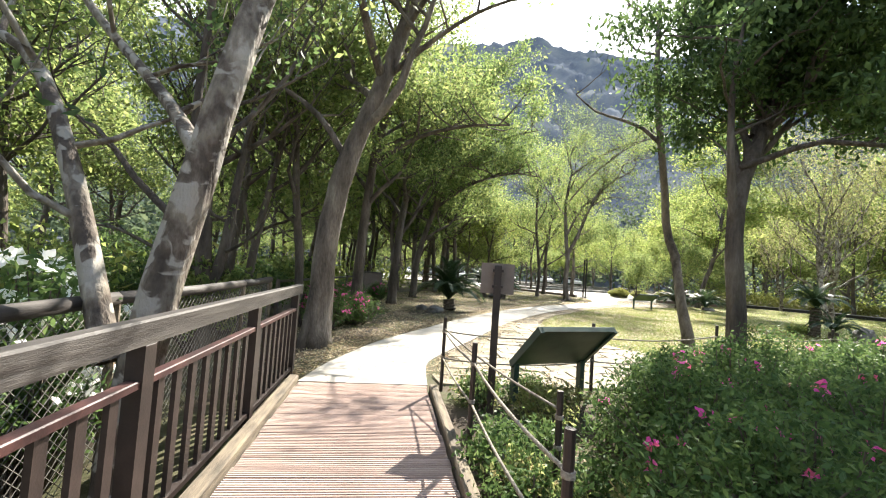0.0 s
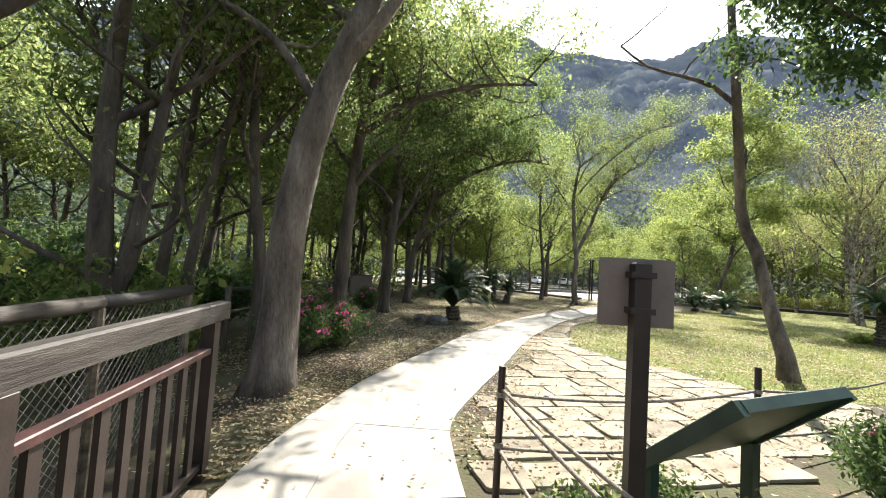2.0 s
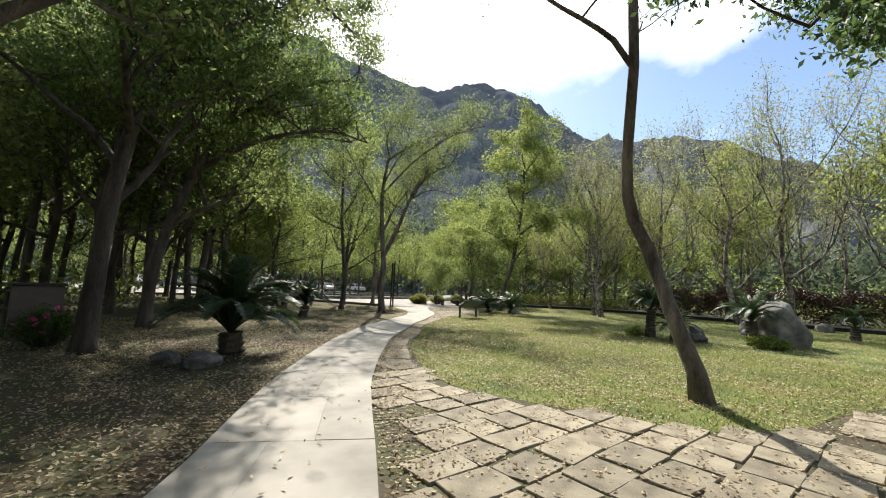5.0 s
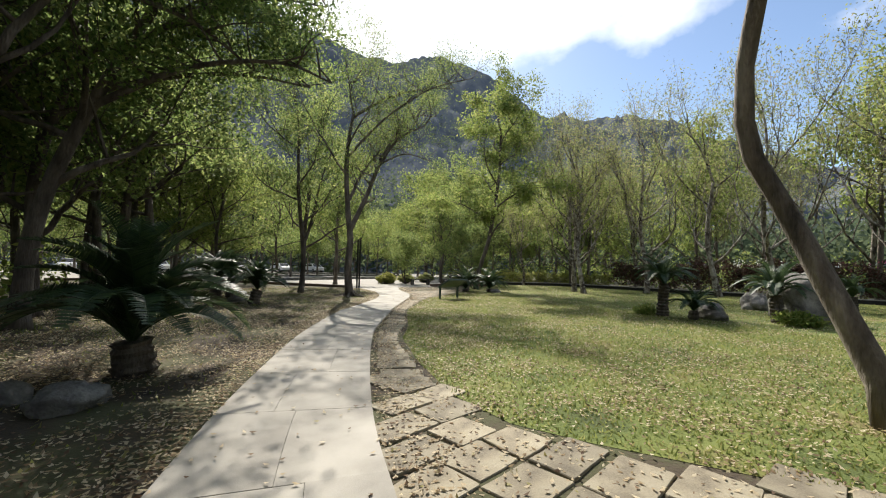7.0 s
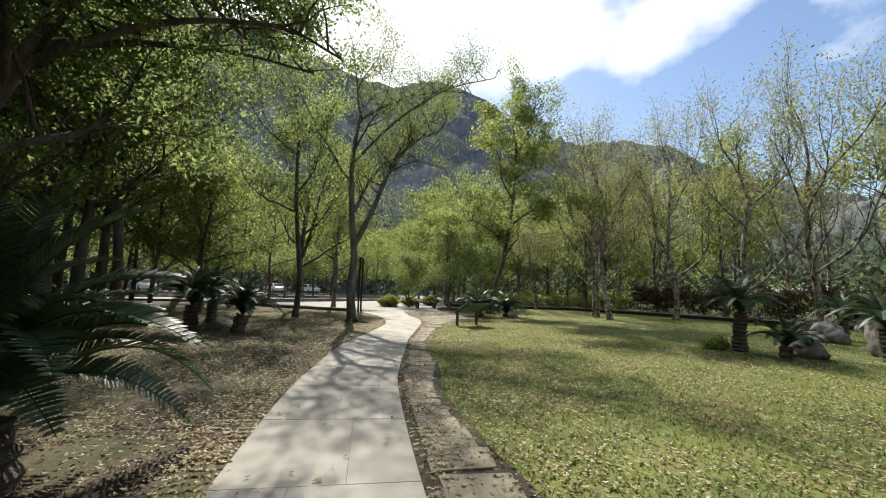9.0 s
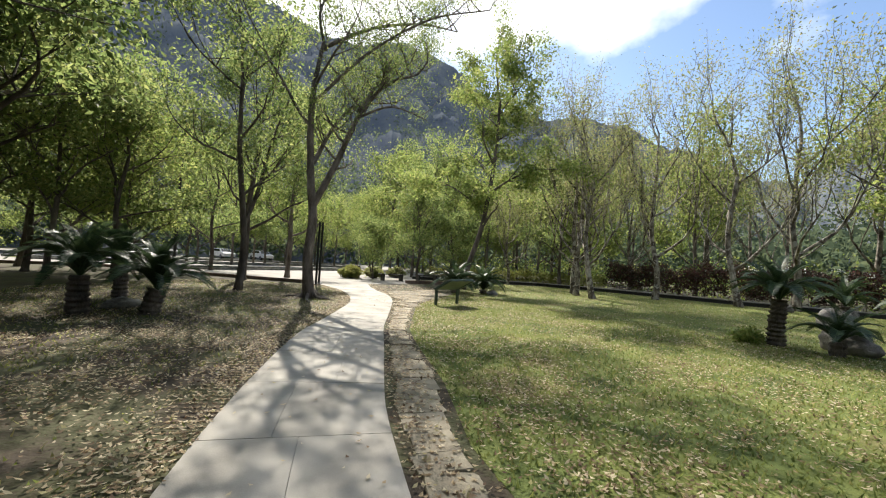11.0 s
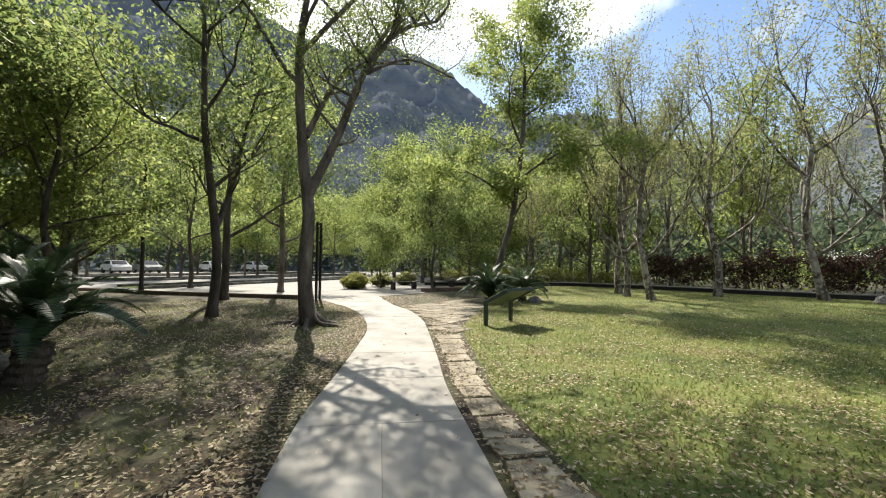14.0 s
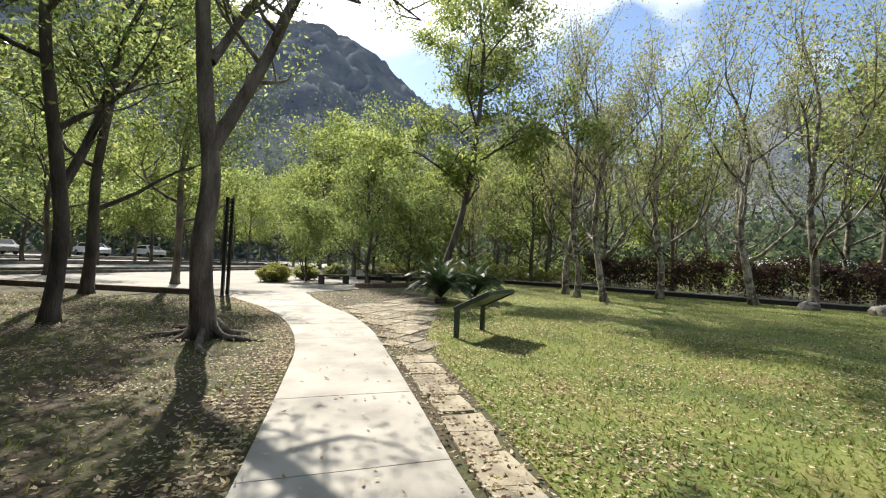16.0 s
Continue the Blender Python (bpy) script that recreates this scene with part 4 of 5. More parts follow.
for key, x, y, s in (("d", 25.0, 19.6, 1.1), ("c", 26.2, 20.9, 1.1), ("c", 29.6, 17.5, 1.3), ("d", 30.4, 13.6, 1.35), ("c", 31.2, 11.3, 1.4), ("c", 27.8, 21.6, 1.2), ("b", 33.8, 24.8, 1.0), ("c", 29.5, 6.0, 1.35), ("d", 27.0, 3.0, 1.2), ("g", 26.2, 29.8, 0.8), ("b", 24.0, 30.8, 0.7), ("c", 31.0, 27.8, 0.9),
                     ("a", 9.2, 36.5, 0.95), ("b", 15.0, 40.5, 0.9), ("a", 6.5, 33.0, 0.9), ("b", 8.2, 31.9, 0.85), ("a", 9.0, 34.6, 0.85), ("b", 6.4, 37.0, 0.9), ("e", 3.6, 27.0, 1.05), ("f", 0.6, 25.6, 1.05), ("e", 4.6, 31.4, 0.95), ("a", 10.2, 40.0, 0.9), ("g", 22.4, 33.4, 0.6)):
    stand(key, x, y, s)
placed = []


def scatter(keys, n, region, gap, s0, s1, group, skip=None):
    """Trees set at random in a polygon, no two closer than gap."""
    xs, ys = [p[0] for p in region], [p[1] for p in region]
    made, tries = 0, 0
    while made < n and tries < n * 60:
        tries += 1
        x, y = pr.uniform(min(xs), max(xs)), pr.uniform(min(ys), max(ys))
        if not inside(region, x, y) or any((x - a) ** 2 + (y - b) ** 2 < gap * gap for a, b in placed) or (skip and skip(x, y)):
            continue
        placed.append((x, y))
        stand(keys[int(pr.integers(len(keys)))], x, y, pr.uniform(s0, s1), group)
        made += 1


scatter("ef", 34, [(-16, 9), (-2.2, 9), (-1.6, 14), (-1.2, 20), (0.0, 25), (1, 34), (-8, 46), (-18, 46)], 1.7, 0.75, 1.1, "trees of the dark wood")
scatter("ef", 15, [(-1.5, 19.5), (2.2, 23.5), (4.6, 26.5), (6.2, 31), (7.4, 36), (8.4, 42), (-1, 45), (-3, 30)], 1.5, 0.72, 1.0, "trees of the dark wood")
scatter("ef", 4, [(-14, -4), (-4, -4), (-4.6, 8), (-14, 8)], 1.8, 0.8, 1.1, "trees of the dark wood")
scatter("ab", 40, [(-20, 47), (2, 46), (36, 47), (48, 66), (40, 84), (-20, 84)], 3.4, 0.85, 1.15, "slim trees between the parking bays")
scatter("aacb", 32, [(27.5, 35), (35.5, 27), (35, 20), (36, 14), (50, 14), (58, 40), (44, 58), (36, 46)], 2.4, 1.0, 1.35, "trees behind the hedge")
scatter("cdca", 18, [(34, 14), (33.5, 2), (33, -14), (52, -14), (52, 14)], 2.6, 1.05, 1.45, "trees behind the hedge")
scatter("abg", 9, [(14, 0), (30, 0.5), (31, -12), (14, -12)], 3.4, 0.8, 1.0, "trees beyond the azalea bed")
scatter("efb", 14, [(-14, -30), (30, -30), (26, -14), (-10, -9)], 3.6, 0.9, 1.2, "trees behind the bridge")
for t in variants.values():
    for o in (*t.children_recursive, t):
        bpy.data.objects.remove(o)

# undergrowth, far woods
pts = []
ur = np.random.default_rng(5)
for region, n, hh in (([(37.5, 28), (37.2, 20), (36, 14), (35.5, 2), (35.5, -12), (50, -12), (60, 20), (56, 44), (44, 50), (29, 37)], 620, 2.2), ([(-16, 8), (-4.0, 8), (-3, 14), (-2.0, 22), (1.5, 28), (2.5, 40), (-14, 48)], 400, 1.2), ([(-18, 78), (60, 78), (60, 90), (-18, 90)], 500, 6.0)):
    xs, ys = [p[0] for p in region], [p[1] for p in region]
    k = 0
    while k < n:
        x, y = ur.uniform(min(xs), max(xs)), ur.uniform(min(ys), max(ys))
        if inside(region, x, y):
            pts.append((x, y, abs(ur.normal(0, hh * 0.55)) + 0.2))
            k += 1
tagged(part("undergrowth", leaves_mesh("undergrowth", pts, 0.26, LEAF_BRIGHT, ur, 0.6, 0.1, 24, 0.5), LEAF_BRIGHT), "tangled green undergrowth between the trees", "undergrowth", kind="stuff")


fw = np.random.default_rng(8)
pts = []
for i in range(3600):
    az, f = fw.uniform(-50, 118), fw.random() * 0.13
    dist = 78 + 345 * f
    pts.append((math.sin(radians(az)) * dist + 3, math.cos(radians(az)) * dist + 10, 420 * math.tan(radians(float(np.interp(az, raz, rel)))) * f ** 1.25 + fw.uniform(-1, 7)))
for i in range(4200):
    az, f = fw.uniform(-50, 118), fw.random() ** 1.4 * 0.55
    el = float(np.interp(az, raz, rel))
    dist = 75 + 345 * f
    pts.append((math.sin(radians(az)) * dist + 3, math.cos(radians(az)) * dist + 10, 420 * math.tan(radians(el)) * f ** 1.25 + fw.uniform(-1, 5)))
tagged(part("hillside_woods", leaves_mesh("hillside_woods", pts, 1.2, LEAF_FAR, fw, 2.2, 0.1, 13, 0.6), LEAF_FAR), "green woods covering the lower hillsides", "woods", kind="stuff")


# ---- hedge, low wall ----
WALL = [(26.5, 33.5), (30.0, 30.4), (33.6, 26.6), (33.9, 22), (33.2, 18), (32.4, 14), (31.8, 9), (31.6, 3), (31.6, -6)]
wall = thing("low_wall", "low retaining kerb with a shadow-black face and a pale capping", "wall", kind="structure")
for (ax, ay), (bx, by) in zip(WALL, WALL[1:]):
    ln, ang = math.hypot(bx - ax, by - ay), math.degrees(math.atan2(by - ay, bx - ax))
    m = pose(ax, ay, 0, 0, 0, ang)
    # black face paints the shadow under the capping
    part("kerb_wall", MB().box(0, -0.1, -0.1, ln, 0.1, 0.2, m), BLACK, wall)
    part("capping", MB().box(-0.02, -0.14, 0.204, ln + 0.02, 0.14, 0.26, m, 0.01), PLAZA, wall, "pale concrete capping")


def hedge(ax, ay, bx, by, h, w, mat, label, seed, petals=None):
    r = np.random.default_rng(seed)
    ln = math.hypot(bx - ax, by - ay)
    t = thing("hedge", label, "hedge", ax, ay, 0, math.degrees(math.atan2(by - ay, bx - ax)), "hedges round the lawn")
    mb = MB()
    for i in range(int(ln * 5)):
        x, y = r.uniform(0, ln), r.normal(0, w * 0.25)
        mb.tube([(x, y, -0.05), (x + r.normal(0, 0.1), y + r.normal(0, 0.06), h * 0.45), (x + r.normal(0, 0.2), y + r.normal(0, 0.15), h * 0.85)], [0.014, 0.01, 0.005], 3, False)
    tagged(part("twig_framework", mb, BARK_DARK, t), kind="stuff")
    n = int(ln * h * w * 46)
    c = np.stack([r.uniform(0, ln, n), r.uniform(-w / 2, w / 2, n), h * (0.18 + 0.82 * r.random(n) ** 0.7)], 1)
    c[:, 2] *= 1 + 0.12 * np.sin(c[:, 0] * 2.1 + seed) + 0.08 * np.sin(c[:, 0] * 5.3)
    part("foliage", leaves_mesh("foliage", c, 0.13, mat, r, 0.14, 0.1, 15, 0.6), mat, t)
    if petals:
        k = int(ln * 5)
        c = np.stack([r.uniform(0, ln, k), r.uniform(-w / 2, w / 2, k), h * r.uniform(0.85, 1.1, k)], 1)
        part("blossom", leaves_mesh("blossom", c, 0.08, petals, r, 0.12, 0, 7, 0.8), petals, t)
    return t


hedge(34.6, 21.5, 33.4, 14.2, 2.0, 1.0, LEAF_RED, "clipped reddish-brown hedge behind the low wall", 1)
hedge(33.1, 14.0, 32.7, 8.0, 2.1, 1.0, LEAF_RED, "reddish hedge with white blossom on top", 2, PETAL_WHITE)
hedge(32.5, 7.8, 32.4, 0.0, 2.1, 1.0, LEAF_RED, "reddish hedge with magenta blossom", 3, PETAL)
hedge(28.0, 33.0, 34.3, 27.2, 1.05, 0.8, LEAF_YELLOW, "clipped yellow-green hedge behind the benches", 4)
hedge(34.6, 27.0, 34.8, 21.7, 1.0, 0.8, LEAF_YELLOW, "clipped yellow-green hedge beyond the lawn", 5)


# ---- shrubs ----
def shrub(x, y, r, h, mat, label, seed, petals=None, blooms=20, size=0.075, n=90, category="shrub", z=0.0, per=16):
    g2 = np.random.default_rng(seed)
    t = thing("shrub", label, category, x, y, z, 0)
    mb, tips = MB(), []
    for i in range(n):
        a, q = g2.uniform(0, 6.28), r * math.sqrt(g2.random())
        top = h * (1 - 0.45 * (q / r) ** 2) * g2.uniform(0.7, 1.1)
        e = Vector((math.cos(a) * q, math.sin(a) * q, top))
        s = Vector((math.cos(a) * q * 0.3, math.sin(a) * q * 0.3, -0.03))
        mid = s.lerp(e, 0.5) + Vector((g2.normal(0, 0.04), g2.normal(0, 0.04), 0.05))
        mb.tube([s, mid, e], [0.012, 0.008, 0.004], 4, False)
        tips += [tuple(e), tuple(e), tuple(mid.lerp(e, 0.55)), tuple(s.lerp(mid, 0.9))]
    tagged(part("twig_framework", mb, BARK_DARK, t), kind="stuff")
    part("foliage", leaves_mesh("foliage", tips, size, mat, g2, 0.085, -0.35, per, 0.4), mat, t)
    if petals:
        bl = [tips[int(g2.integers(n)) * 4] for i in range(blooms)]
        part("blossom", leaves_mesh("blossom", [(p[0], p[1], p[2] + 0.04) for p in bl], 0.055 if petals is PETAL else 0.09, petals, g2, 0.03 if petals is PETAL else 0.06, -0.3, 8, 0.8), petals, t, "magenta blossom" if petals is PETAL else "white blossom")
    return t


for i, (x, y, r, h, b) in enumerate(((2.5, 3.0, 0.75, 0.85, 5), (3.6, 3.6, 0.85, 0.95, 4), (2.3, 1.9, 0.8, 0.85, 7), (3.7, 2.3, 0.95, 1.0, 4), (5.0, 3.3, 1.0, 1.0, 2), (4.9, 4.5, 0.85, 0.95, 1), (6.2, 4.3, 1.0, 0.95, 1), (2.2, 0.8, 0.8, 0.8, 5), (3.6, 0.9, 1.0, 0.95, 3), (5.4, 1.5, 1.1, 1.0, 2), (7.4, 3.4, 1.1, 0.9, 0), (7.2, 5.1, 0.8, 0.8, 0), (3.9, 4.7, 0.6, 0.7, 4))):
    shrub(x, y, r, h, LEAF_SHRUB, "leafy azalea shrub with a few magenta flowers", 100 + i, PETAL if b else None, b * 2, 0.052, 105, per=26)
for i, (x, y, r, h, b) in enumerate(((-1.35, 9.6, 0.65, 0.85, 16), (-0.75, 10.4, 0.6, 0.75, 14), (-1.7, 10.7, 0.7, 0.9, 10), (-0.4, 17.4, 0.5, 0.7, 8), (-1.4, 14.5, 0.7, 0.9, 8))):
    shrub(x, y, r, h, LEAF_SHRUB, "azalea bush with magenta blossom at the wood's edge", 130 + i, PETAL, b * 3, 0.07, 60)
for i, (x, y, r, h) in enumerate(((-2.5, 3.2, 0.55, 1.55), (-3.1, 4.3, 0.7, 1.6), (-2.8, 2.3, 0.7, 1.5))):
    shrub(x, y, r, h, LEAF_SHRUB, "shrub with clustered white blossom behind the railing", 140 + i, PETAL_WHITE, 34, 0.08, 70, z=-0.25)
for i, (x, y, r, h) in enumerate(((-3.6, 8.6, 1.1, 1.7), (-5.0, 10.5, 1.3, 2.0), (-5.5, 6.5, 1.2, 1.8), (-3.8, 12.5, 1.0, 1.4), (-7.5, 9.5, 1.5, 2.2), (-8.5, 14, 1.5, 2.2), (-4.2, 17, 1.1, 1.5), (-4.5, 22, 1.2, 1.5))):
    shrub(x, y, r, h, LEAF_DARK if i % 2 else LEAF_MID, "dark shrub under the woodland trees", 150 + i, None, 0, 0.12, 80, z=depth(x, y))
for i in range(26):
    x, y = pr.uniform(0.95, 2.3), pr.uniform(-0.5, 5.0)
    shrub(x, y, pr.uniform(0.18, 0.3), pr.uniform(0.16, 0.34), LEAF_OLIVE if i % 3 == 0 else LEAF_SHRUB, "low leafy ground-cover plant", 200 + i, PETAL if i % 8 == 0 else None, 1, 0.055, 16, "plant", per=12)
for i, (x, y) in enumerate(((20.7, 33.8), (21.6, 34.6), (23.2, 34.2), (25.8, 34.6))):
    shrub(x, y, 0.65, 0.75, LEAF_YELLOW if i < 2 else LEAF_OLIVE, "bright rounded shrub beside the plaza", 240 + i, None, 0, 0.13, 60)
shrub(15.6, 13.2, 0.3, 0.25, LEAF_BRIGHT, "low weeds at a cycad's foot", 250, None, 0, 0.1, 14, "plant")
shrub(16.4, 9.6, 0.6, 0.35, LEAF_BRIGHT, "low weeds round a boulder", 251, None, 0, 0.12, 24, "plant")


# ---- lamp, benches, litter bin, box, cars ----
lp = thing("twin_post", "black twin-post park marker with cross ties", "post", 15.35, 29.55, 0, 30)
for s in (-1, 1):
    part("post", MB().box(s * 0.16 - 0.04, -0.04, -0.1, s * 0.16 + 0.04, 0.04, 3.0), BLACK, lp)
for i in range(7):
    part("tie", MB().box(-0.12, -0.02, 2.25 + i * 0.11, 0.12, 0.02, 2.29 + i * 0.11), BLACK, lp)
part("foot", MB().box(-0.28, -0.12, -0.05, 0.28, 0.12, 0.06, bev=0.02), BLACK, lp)

lamp = thing("street_lamp", "tall dark lamp post with twin flat heads", "lamp", 12.0, 37.7, 0, 20)
part("pole", MB().tube([(0, 0, -0.1), (0, 0, 8.0)], [0.09, 0.055], 10), BLACK, lamp)
part("base", MB().tube([(0, 0, 0), (0, 0, 0.35)], [0.13, 0.1], 10), BLACK, lamp)
for s in (-1, 1):
    part("arm", MB().tube([(0, 0, 7.9), (s * 0.35, 0, 8.02)], 0.03, 6), BLACK, lamp)
    h = part("head", MB().box(s * 0.55 - 0.3, -0.16, 7.98, s * 0.55 + 0.3, 0.16, 8.1, bev=0.04), BLACK, lamp)
    part("lens", MB().box(s * 0.55 - 0.24, -0.1, 7.965, s * 0.55 + 0.24, 0.1, 7.979), PALEPLASTIC, h, "opal lens")


def bench(x, y, rz, label):
    t = thing("bench", label, "bench", x, y, 0, rz, "plaza benches")
    for i in range(5):
        part("slat", MB().box(-0.9, -0.25 + i * 0.105, 0.41, 0.9, -0.16 + i * 0.105, 0.45, bev=0.008), SLATWOOD, t)
    for s in (-0.65, 0.65):
        part("leg", MB().box(s - 0.05, -0.22, -0.05, s + 0.05, 0.22, 0.41), BLACK, t)
    return t


bench(22.4, 31.6, -20, "dark slatted bench beside the plaza")
bench(25.2, 31.0, -25, "dark slatted bench beside the plaza")
bench(27.8, 31.6, -35, "dark slatted bench by the yellow hedge")
pl = thing("planter_kerb", "low brown brick kerb round a planted bed", "kerb", 21.6, 29.6, 0, -22)
for i in range(12):
    part("brick", MB().box(i * 0.4, -0.11, -0.05, i * 0.4 + 0.392, 0.11, 0.2, bev=0.01), BRICKKERB, pl)
kl = thing("road_kerb", "low brown kerb edging the grass", "kerb", kind="structure")
KP = smooth_line([(2.0, 44.6, 0), (9.5, 42.8, 0), (12.5, 36.4, 0), (15.2, 30.6, 0)], 0.62)
for a, b in zip(KP, KP[1:]):
    ln = (b - a).length
    part("brick", MB().box(0.004, -0.1, -0.05, ln - 0.004, 0.1, 0.16, pose(a.x, a.y, 0, 0, 0, math.degrees(math.atan2(b.y - a.y, b.x - a.x))), 0.01), BRICKKERB, kl)
for k, (a, b) in enumerate((((12.6, 43.6), (31, 46.3)), ((13, 40.9), (30.5, 44.4)), ((7, 53.6), (38, 55.6)), ((8, 50.4), (38, 52.9)), ((5, 64.1), (46, 66.1)), ((6, 59.9), (46, 62.9)))):
    tagged(part("verge_kerb", MB().box(0, -0.09, -0.05, math.hypot(b[0] - a[0], b[1] - a[1]), 0.09, 0.16, pose(*a, 0, 0, 0, math.degrees(math.atan2(b[1] - a[1], b[0] - a[0]))), 0.015), ROCK), "dark concrete kerb along a grass strip", "kerb", kind="structure")

bx = thing("utility_box", "grey-green utility cabinet among the trees", "cabinet", -0.7, 18.6, 0, 10)
part("body", MB().box(-0.4, -0.2, 0.0, 0.4, 0.2, 1.15, bev=0.02), PLATE, bx)
part("lid", MB().box(-0.44, -0.24, 1.154, 0.44, 0.24, 1.2, bev=0.015), RAILWOOD, bx)
part("door", MB().box(-0.34, -0.215, 0.12, 0.34, -0.204, 1.05), PLATE, bx)
part("plinth", MB().box(-0.45, -0.26, -0.1, 0.45, 0.26, -0.002), CONCRETE, bx)

bn = thing("litter_bin", "dark round litter bin beside the shrubs", "bin", 22.2, 34.9, 0)
part("body", MB().tube([(0, 0, -0.02), (0, 0, 0.75), (0, 0, 0.8)], [0.24, 0.27, 0.25], 14), BLACK, bn)
part("rim", MB().tube([(0, 0, 0.78), (0, 0, 0.84)], 0.28, 14), BLACK, bn)


def car(x, y, rz, paint, label):
    t = thing("parked_car", label, "car", x, y, 0.02, rz, "cars parked beyond the trees")
    side = [(-2.1, 0.35), (-2.15, 0.75), (-1.9, 0.92), (-1.3, 1.0), (-0.75, 1.42), (0.9, 1.45), (1.6, 1.0), (2.1, 0.85), (2.15, 0.4)]
    mb = MB()
    n = len(side)
    for w, k in ((-0.85, 0.0), (0.85, 0.0)):
        mb.v += [(px, w * (0.82 if pz > 1.3 else 1), pz) for px, pz in side]
    mb.f += [(i, (i + 1) % n, n + (i + 1) % n, n + i) for i in range(n)] + [tuple(reversed(range(n))), tuple(range(n, 2 * n))]
    part("body", mb, paint, t)
    for s in (-1, 1):
        part("side_window", MB().add([(-1.05, s * 0.85, 1.05), (1.35, s * 0.85, 1.05), (0.8, s * 0.735, 1.38), (-0.65, s * 0.735, 1.38)], [(0, 1, 2, 3)]), DARKGLASS, t)
        for wx in (-1.35, 1.35):
            w = part("wheel", MB().tube([(wx, s * 0.68, 0.32), (wx, s * 0.88, 0.32)], 0.32, 16), RUBBER, t)
            part("rim", MB().tube([(wx, s * 0.87, 0.32), (wx, s * 0.895, 0.32)], 0.19, 12), GREYPAINT, w)
    part("windscreen", MB().add([(-1.32, -0.7, 1.02), (-1.32, 0.7, 1.02), (-0.78, 0.62, 1.41), (-0.78, -0.62, 1.41)], [(0, 1, 2, 3)]), DARKGLASS, t)
    for s in (-0.6, 0.6):
        part("headlight", MB().box(-2.17, s - 0.16, 0.66, -2.1, s + 0.16, 0.78), PALEPLASTIC, t)
    return t


for i, (x, y) in enumerate(((4.0, 72.0), (7.0, 72.2), (13.0, 72.6), (19.5, 73.0), (22.5, 73.2), (30.0, 73.8), (36.0, 74.2))):
    car(x, y, 92, WHITEPAINT if i % 3 != 1 else GREYPAINT, "white car parked beyond the trees" if i % 3 != 1 else "grey car parked beyond the trees")


# ---- paving stones ----
south = [(0.9, 5.45), (2.9, 5.4), (5.4, 6.05), (8.2, 6.45), (10.2, 6.35)]
pave_poly = [(p[0] + 0.1, p[1] - 0.04) for p in PATH_R[1:]] + [(20.8, 28.6), (20.2, 25.2)] + list(reversed(STONE_EDGE)) + list(reversed(south))
paving = thing("stone_paving", "irregular pale sandstone paving laid beside the path", "paving", kind="structure")
sr = np.random.default_rng(9)
AX = Vector((1, 0, 0))
AY = Vector((0, 1, 0))
tagged(part("joint_soil", MB().add([(x, y, 0.008) for x, y in pave_poly], [tuple(range(len(pave_poly)))]), SOIL, paving), "leaf-filled soil joints")
edge2 = [Vector((*p, 0)) for p in PATH_R]
nst, far_stones = 0, MB()


def stone_piece(c, w, h, rot):
    mb = MB()
    cor = [(-w / 2, -h / 2), (w / 2, -h / 2), (w / 2, h / 2), (-w / 2, h / 2)]
    cor = [(a + sr.normal(0, 0.018), b + sr.normal(0, 0.018)) for a, b in cor]
    ring = []
    for i in range(4):
        (ax, ay), (bx2, by2) = cor[i], cor[(i + 1) % 4]
        for f in (0.035, 0.5, 0.965):
            ring.append((ax + (bx2 - ax) * f + sr.normal(0, 0.007), ay + (by2 - ay) * f + sr.normal(0, 0.007)))
    k = len(ring)
    mb.v = [(a, b, 0.0) for a, b in ring] + [(a, b, 0.02) for a, b in ring] + [(a * 0.98, b * 0.98, 0.027) for a, b in ring]
    for q in range(2):
        mb.f += [(q * k + i, q * k + (i + 1) % k, (q + 1) * k + (i + 1) % k, (q + 1) * k + i) for i in range(k)]
    mb.f.append(tuple(range(2 * k, 3 * k)))
    m = pose(c.x, c.y, sr.normal(0, 0.003), sr.normal(0, 0.5), sr.normal(0, 0.5), rot)
    if nst < 300 or c.y < 19:
        part("stone", mb, STONE, paving).matrix_basis = m
    else:
        far_stones.add([m @ Vector(p) for p in mb.v], mb.f)


rowh = 0.43
for j in range(-40, 60):
    u = -12 + sr.uniform(0, 0.5)
    while u < 40:
        w = sr.uniform(0.42, 0.66)
        c = AX * (u + w / 2) + AY * (j * rowh)
        u += w
        if (c.y < 13.2 - 0.3 * (c.x - 4.5) or c.x + c.y > 34.4) and inside(pave_poly, c.x, c.y) and sr.random() > 0.03:
            if sum(inside(pave_poly, c.x + a, c.y + b) for a, b in ((0.16, 0), (-0.16, 0), (0, 0.14), (0, -0.14))) >= 3:
                stone_piece(c, w - 0.024, rowh - 0.024, math.degrees(math.atan2(AX.y, AX.x)) + sr.normal(0, 1.2))
                nst += 1


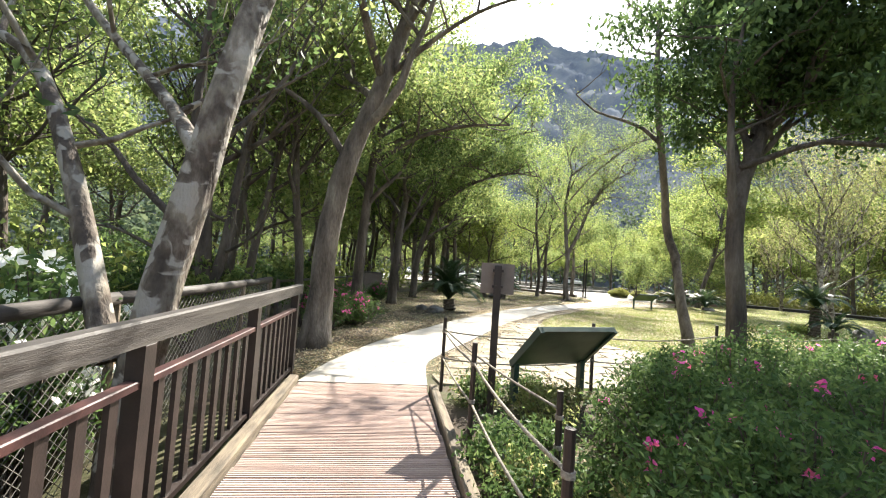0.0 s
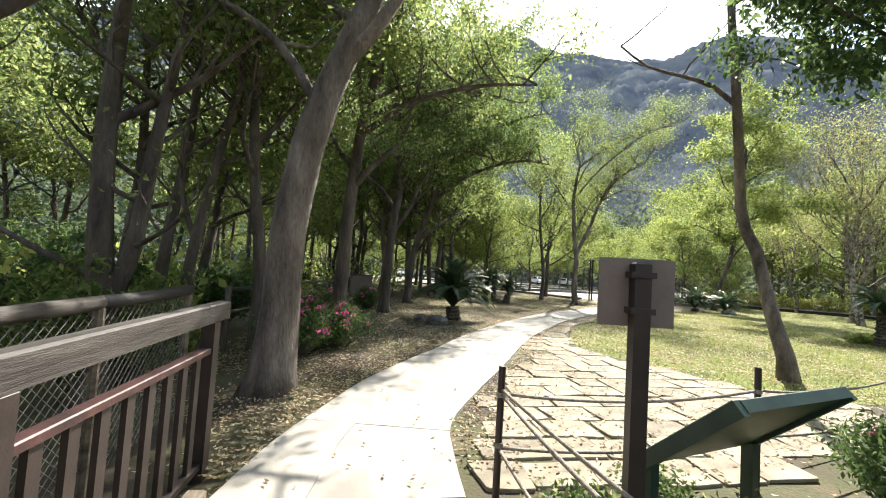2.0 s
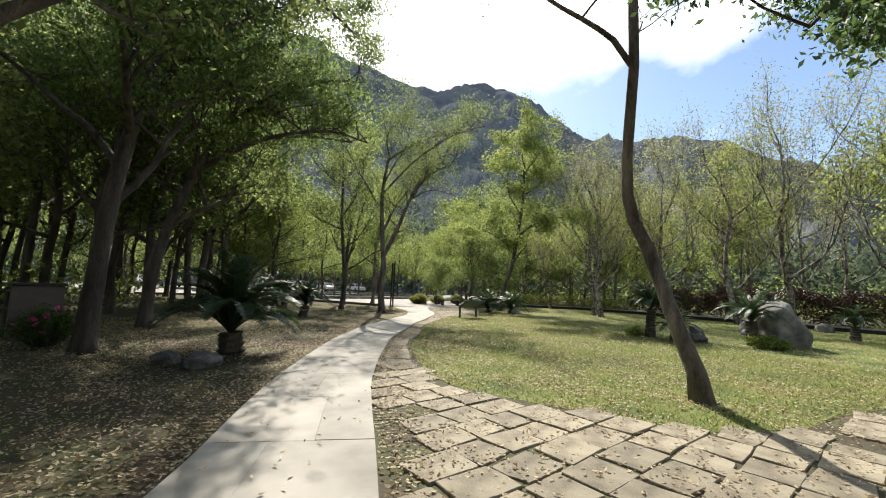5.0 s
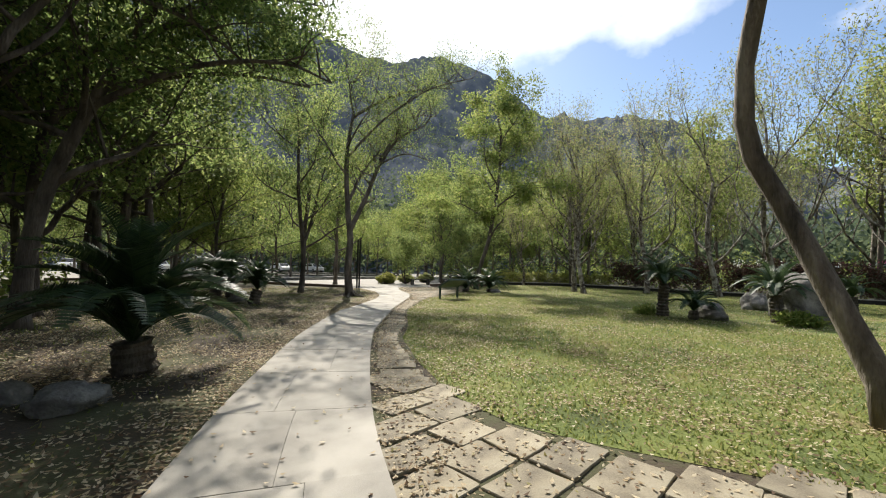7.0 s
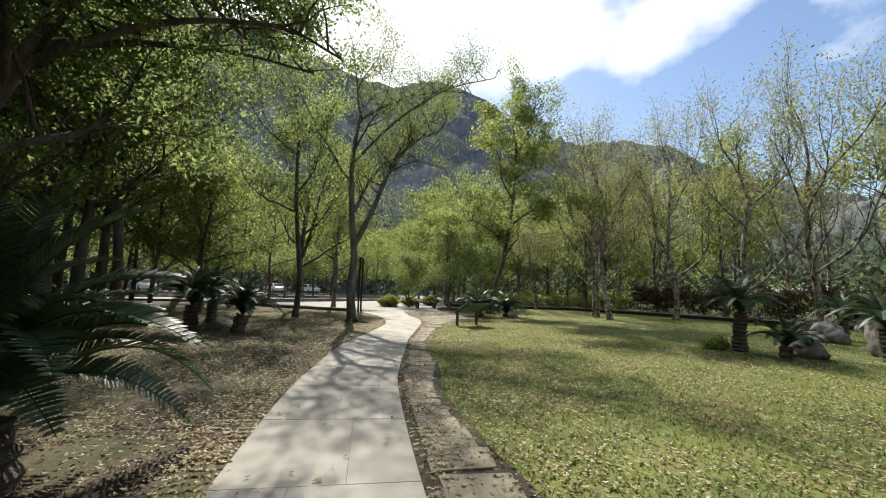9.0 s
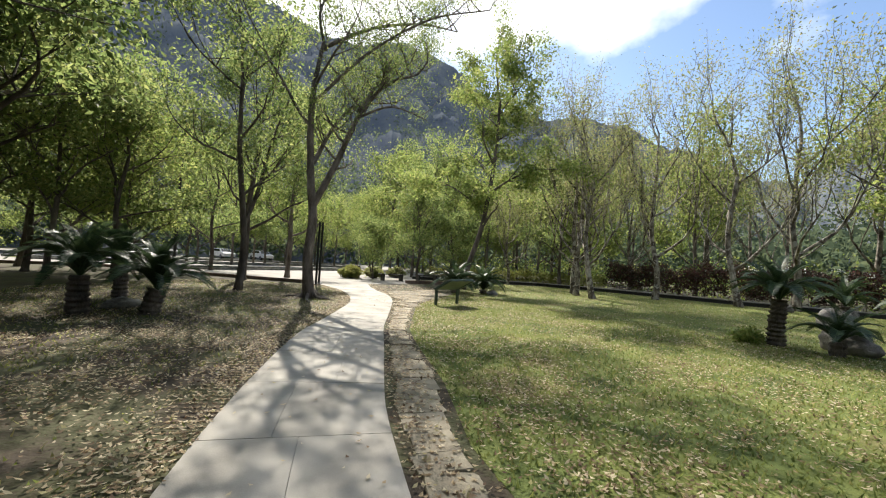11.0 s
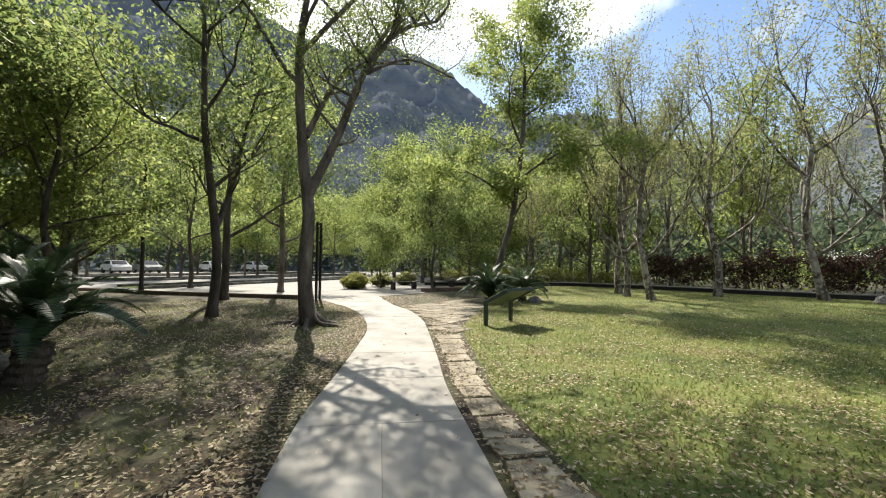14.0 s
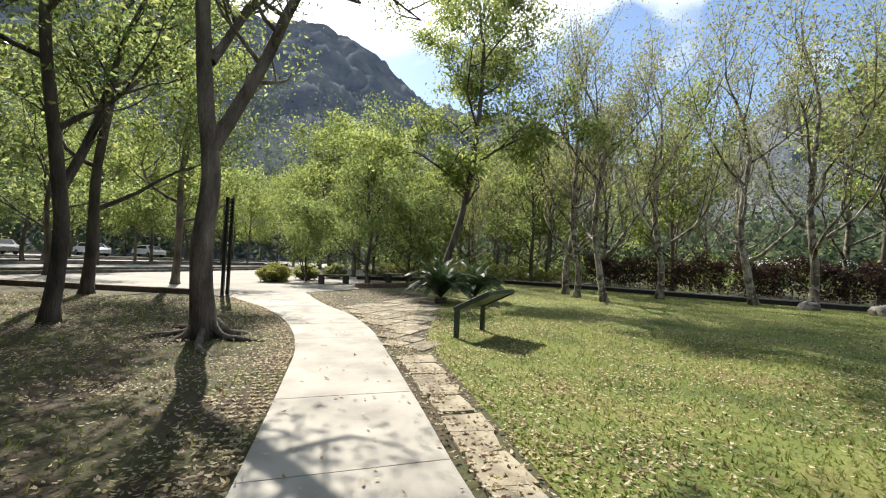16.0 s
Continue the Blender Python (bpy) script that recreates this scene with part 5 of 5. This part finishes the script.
# the strip that follows the path
SE = smooth_line([(*p, 0) for p in STONE_EDGE[7:17]], 0.1)
RL = [p for p in R if p.y > 12.6 and p.x + p.y < 34.0]
k, u = 0, 0.0
while k < len(RL) - 3:
    p = RL[k]
    q = min(SE, key=lambda e: (e - p).length)
    wd = max(0.4, min(1.3, (q - p).length - 0.08))
    d = (RL[min(k + 3, len(RL) - 1)] - p).normalized()
    side = Vector((d.y, -d.x, 0))
    ln = sr.uniform(0.34, 0.56)
    rot = math.degrees(math.atan2(d.y, d.x))
    if wd > 0.75:
        w1 = wd * sr.uniform(0.4, 0.6)
        for s0, s1 in ((0.1, w1), (w1, wd)):
            stone_piece(p + d * ln / 2 + side * (s0 + s1) / 2, ln - 0.05, s1 - s0 - 0.05, rot + sr.normal(0, 2))
    else:
        stone_piece(p + d * ln / 2 + side * (0.1 + wd) / 2, ln - 0.05, wd - 0.12, rot + sr.normal(0, 2))
    k += max(2, int(ln / 0.1))


tagged(part("far_stones", far_stones, STONE_FAR, paving), kind="stuff")

# ---- fallen leaves, grass ----
lr = np.random.default_rng(21)
path_poly = PATH_L + list(reversed(PATH_R))


def sow(region, n, keep):
    out, xs, ys = [], [p[0] for p in region], [p[1] for p in region]
    while len(out) < n:
        x, y = lr.uniform(min(xs), max(xs)), lr.uniform(min(ys), max(ys))
        if inside(region, x, y):
            k = keep(x, y)
            if lr.random() < k:
                out.append((x, y, depth(x, y)))
    return out


def patch(x, y):
    return 0.5 + 0.9 * noise.noise(Vector((x * 0.9, y * 0.9, 0))) + 0.4 * noise.noise(Vector((x * 2.6, y * 2.6, 4)))


left_zone = [(-1.3, 6.2), (-3.2, 8.5), (-2.0, 16), (1.0, 24), (6, 30), (12, 33), (15, 29.5)] + list(reversed(PATH_L))[1:]
lit = sow(left_zone, 52000, lambda x, y: max(0.06, patch(x, y)) * (1.0 if y < 22 else 0.5))
lit += sow(pave_poly, 8000, lambda x, y: max(0.05, patch(x * 2, y * 2)))
lit += sow(lawn_poly, 52000, lambda x, y: max(0.08, patch(x, y)) * math.exp(-max(0, x - 6 - (y - 8) * 0.5) / 8))
lit += sow([(0.9, -2), (0.9, 5.2), (4, 5.2), (4, -2)], 2200, lambda x, y: 1)
for edge, side, n in ((L, -1, 9000), (R, 1, 5000)):
    for i in range(n):
        k = int(lr.integers(1, len(edge) - 1))
        d = (edge[k + 1] - edge[k - 1]).normalized()
        off = abs(lr.normal(0, 0.28)) + 0.02
        q = edge[k] + Vector((d.y, -d.x, 0)) * side * off
        if q.y > 5.6 and not inside(path_poly, q.x, q.y):
            lit.append((q.x, q.y, 0.0))
lit = np.array(lit)
lit[:, 2] += 0.036
tagged(part("leaf_litter", leaves_mesh("leaf_litter", lit, 0.047, LITTER, lr, 0.006, 0.0, 1, 0.5, 0.8), LITTER), "dry brown and pale fallen leaves on the ground", "leaf litter", kind="stuff")
on_path = np.array(sow(path_poly, 420, lambda x, y: 1)) + np.array([0, 0, 0.046])
tagged(part("path_leaves", leaves_mesh("path_leaves", on_path, 0.05, LITTER, lr, 0.002, 0.0, 1, 0.5, 0.9), LITTER), "few dry leaves lying on the concrete path", "leaf litter", kind="stuff")
gp = np.array(sow(lawn_poly, 120000, lambda x, y: 1.0 if x < 14 + (y - 8) * 0.35 else 0.25))
gp2 = np.array(sow(left_zone, 14000, lambda x, y: max(0.02, 0.35 - patch(x, y) * 0.3) * (0.25 if y < 18 else 1)))
gp = np.concatenate([gp, gp2])
n = len(gp)
ang = lr.uniform(0, 6.283, n)
h = lr.uniform(0.02, 0.058, n)
wv = np.stack([np.cos(ang), np.sin(ang), np.zeros(n)], 1) * 0.011
tipv = np.stack([lr.normal(0, 0.025, n), lr.normal(0, 0.025, n), h], 1)
gp[:, 2] += 0.008
gv = np.stack([gp - wv, gp + wv, gp + tipv], 1).reshape(-1, 3)
gm = bpy.data.meshes.new("grass")
gm.vertices.add(len(gv))
gm.vertices.foreach_set("co", gv.ravel())
gm.loops.add(len(gv))
gm.loops.foreach_set("vertex_index", np.arange(len(gv), dtype=np.int32))
gm.polygons.add(n)
gm.polygons.foreach_set("loop_start", np.arange(0, len(gv), 3, dtype=np.int32))
gm.polygons.foreach_set("loop_total", np.full(n, 3, dtype=np.int32))
gm.materials.append(BLADE)
gm.update(calc_edges=True)
tagged(part("grass", gm, BLADE), "short grass blades over the lawn", "grass", kind="stuff")
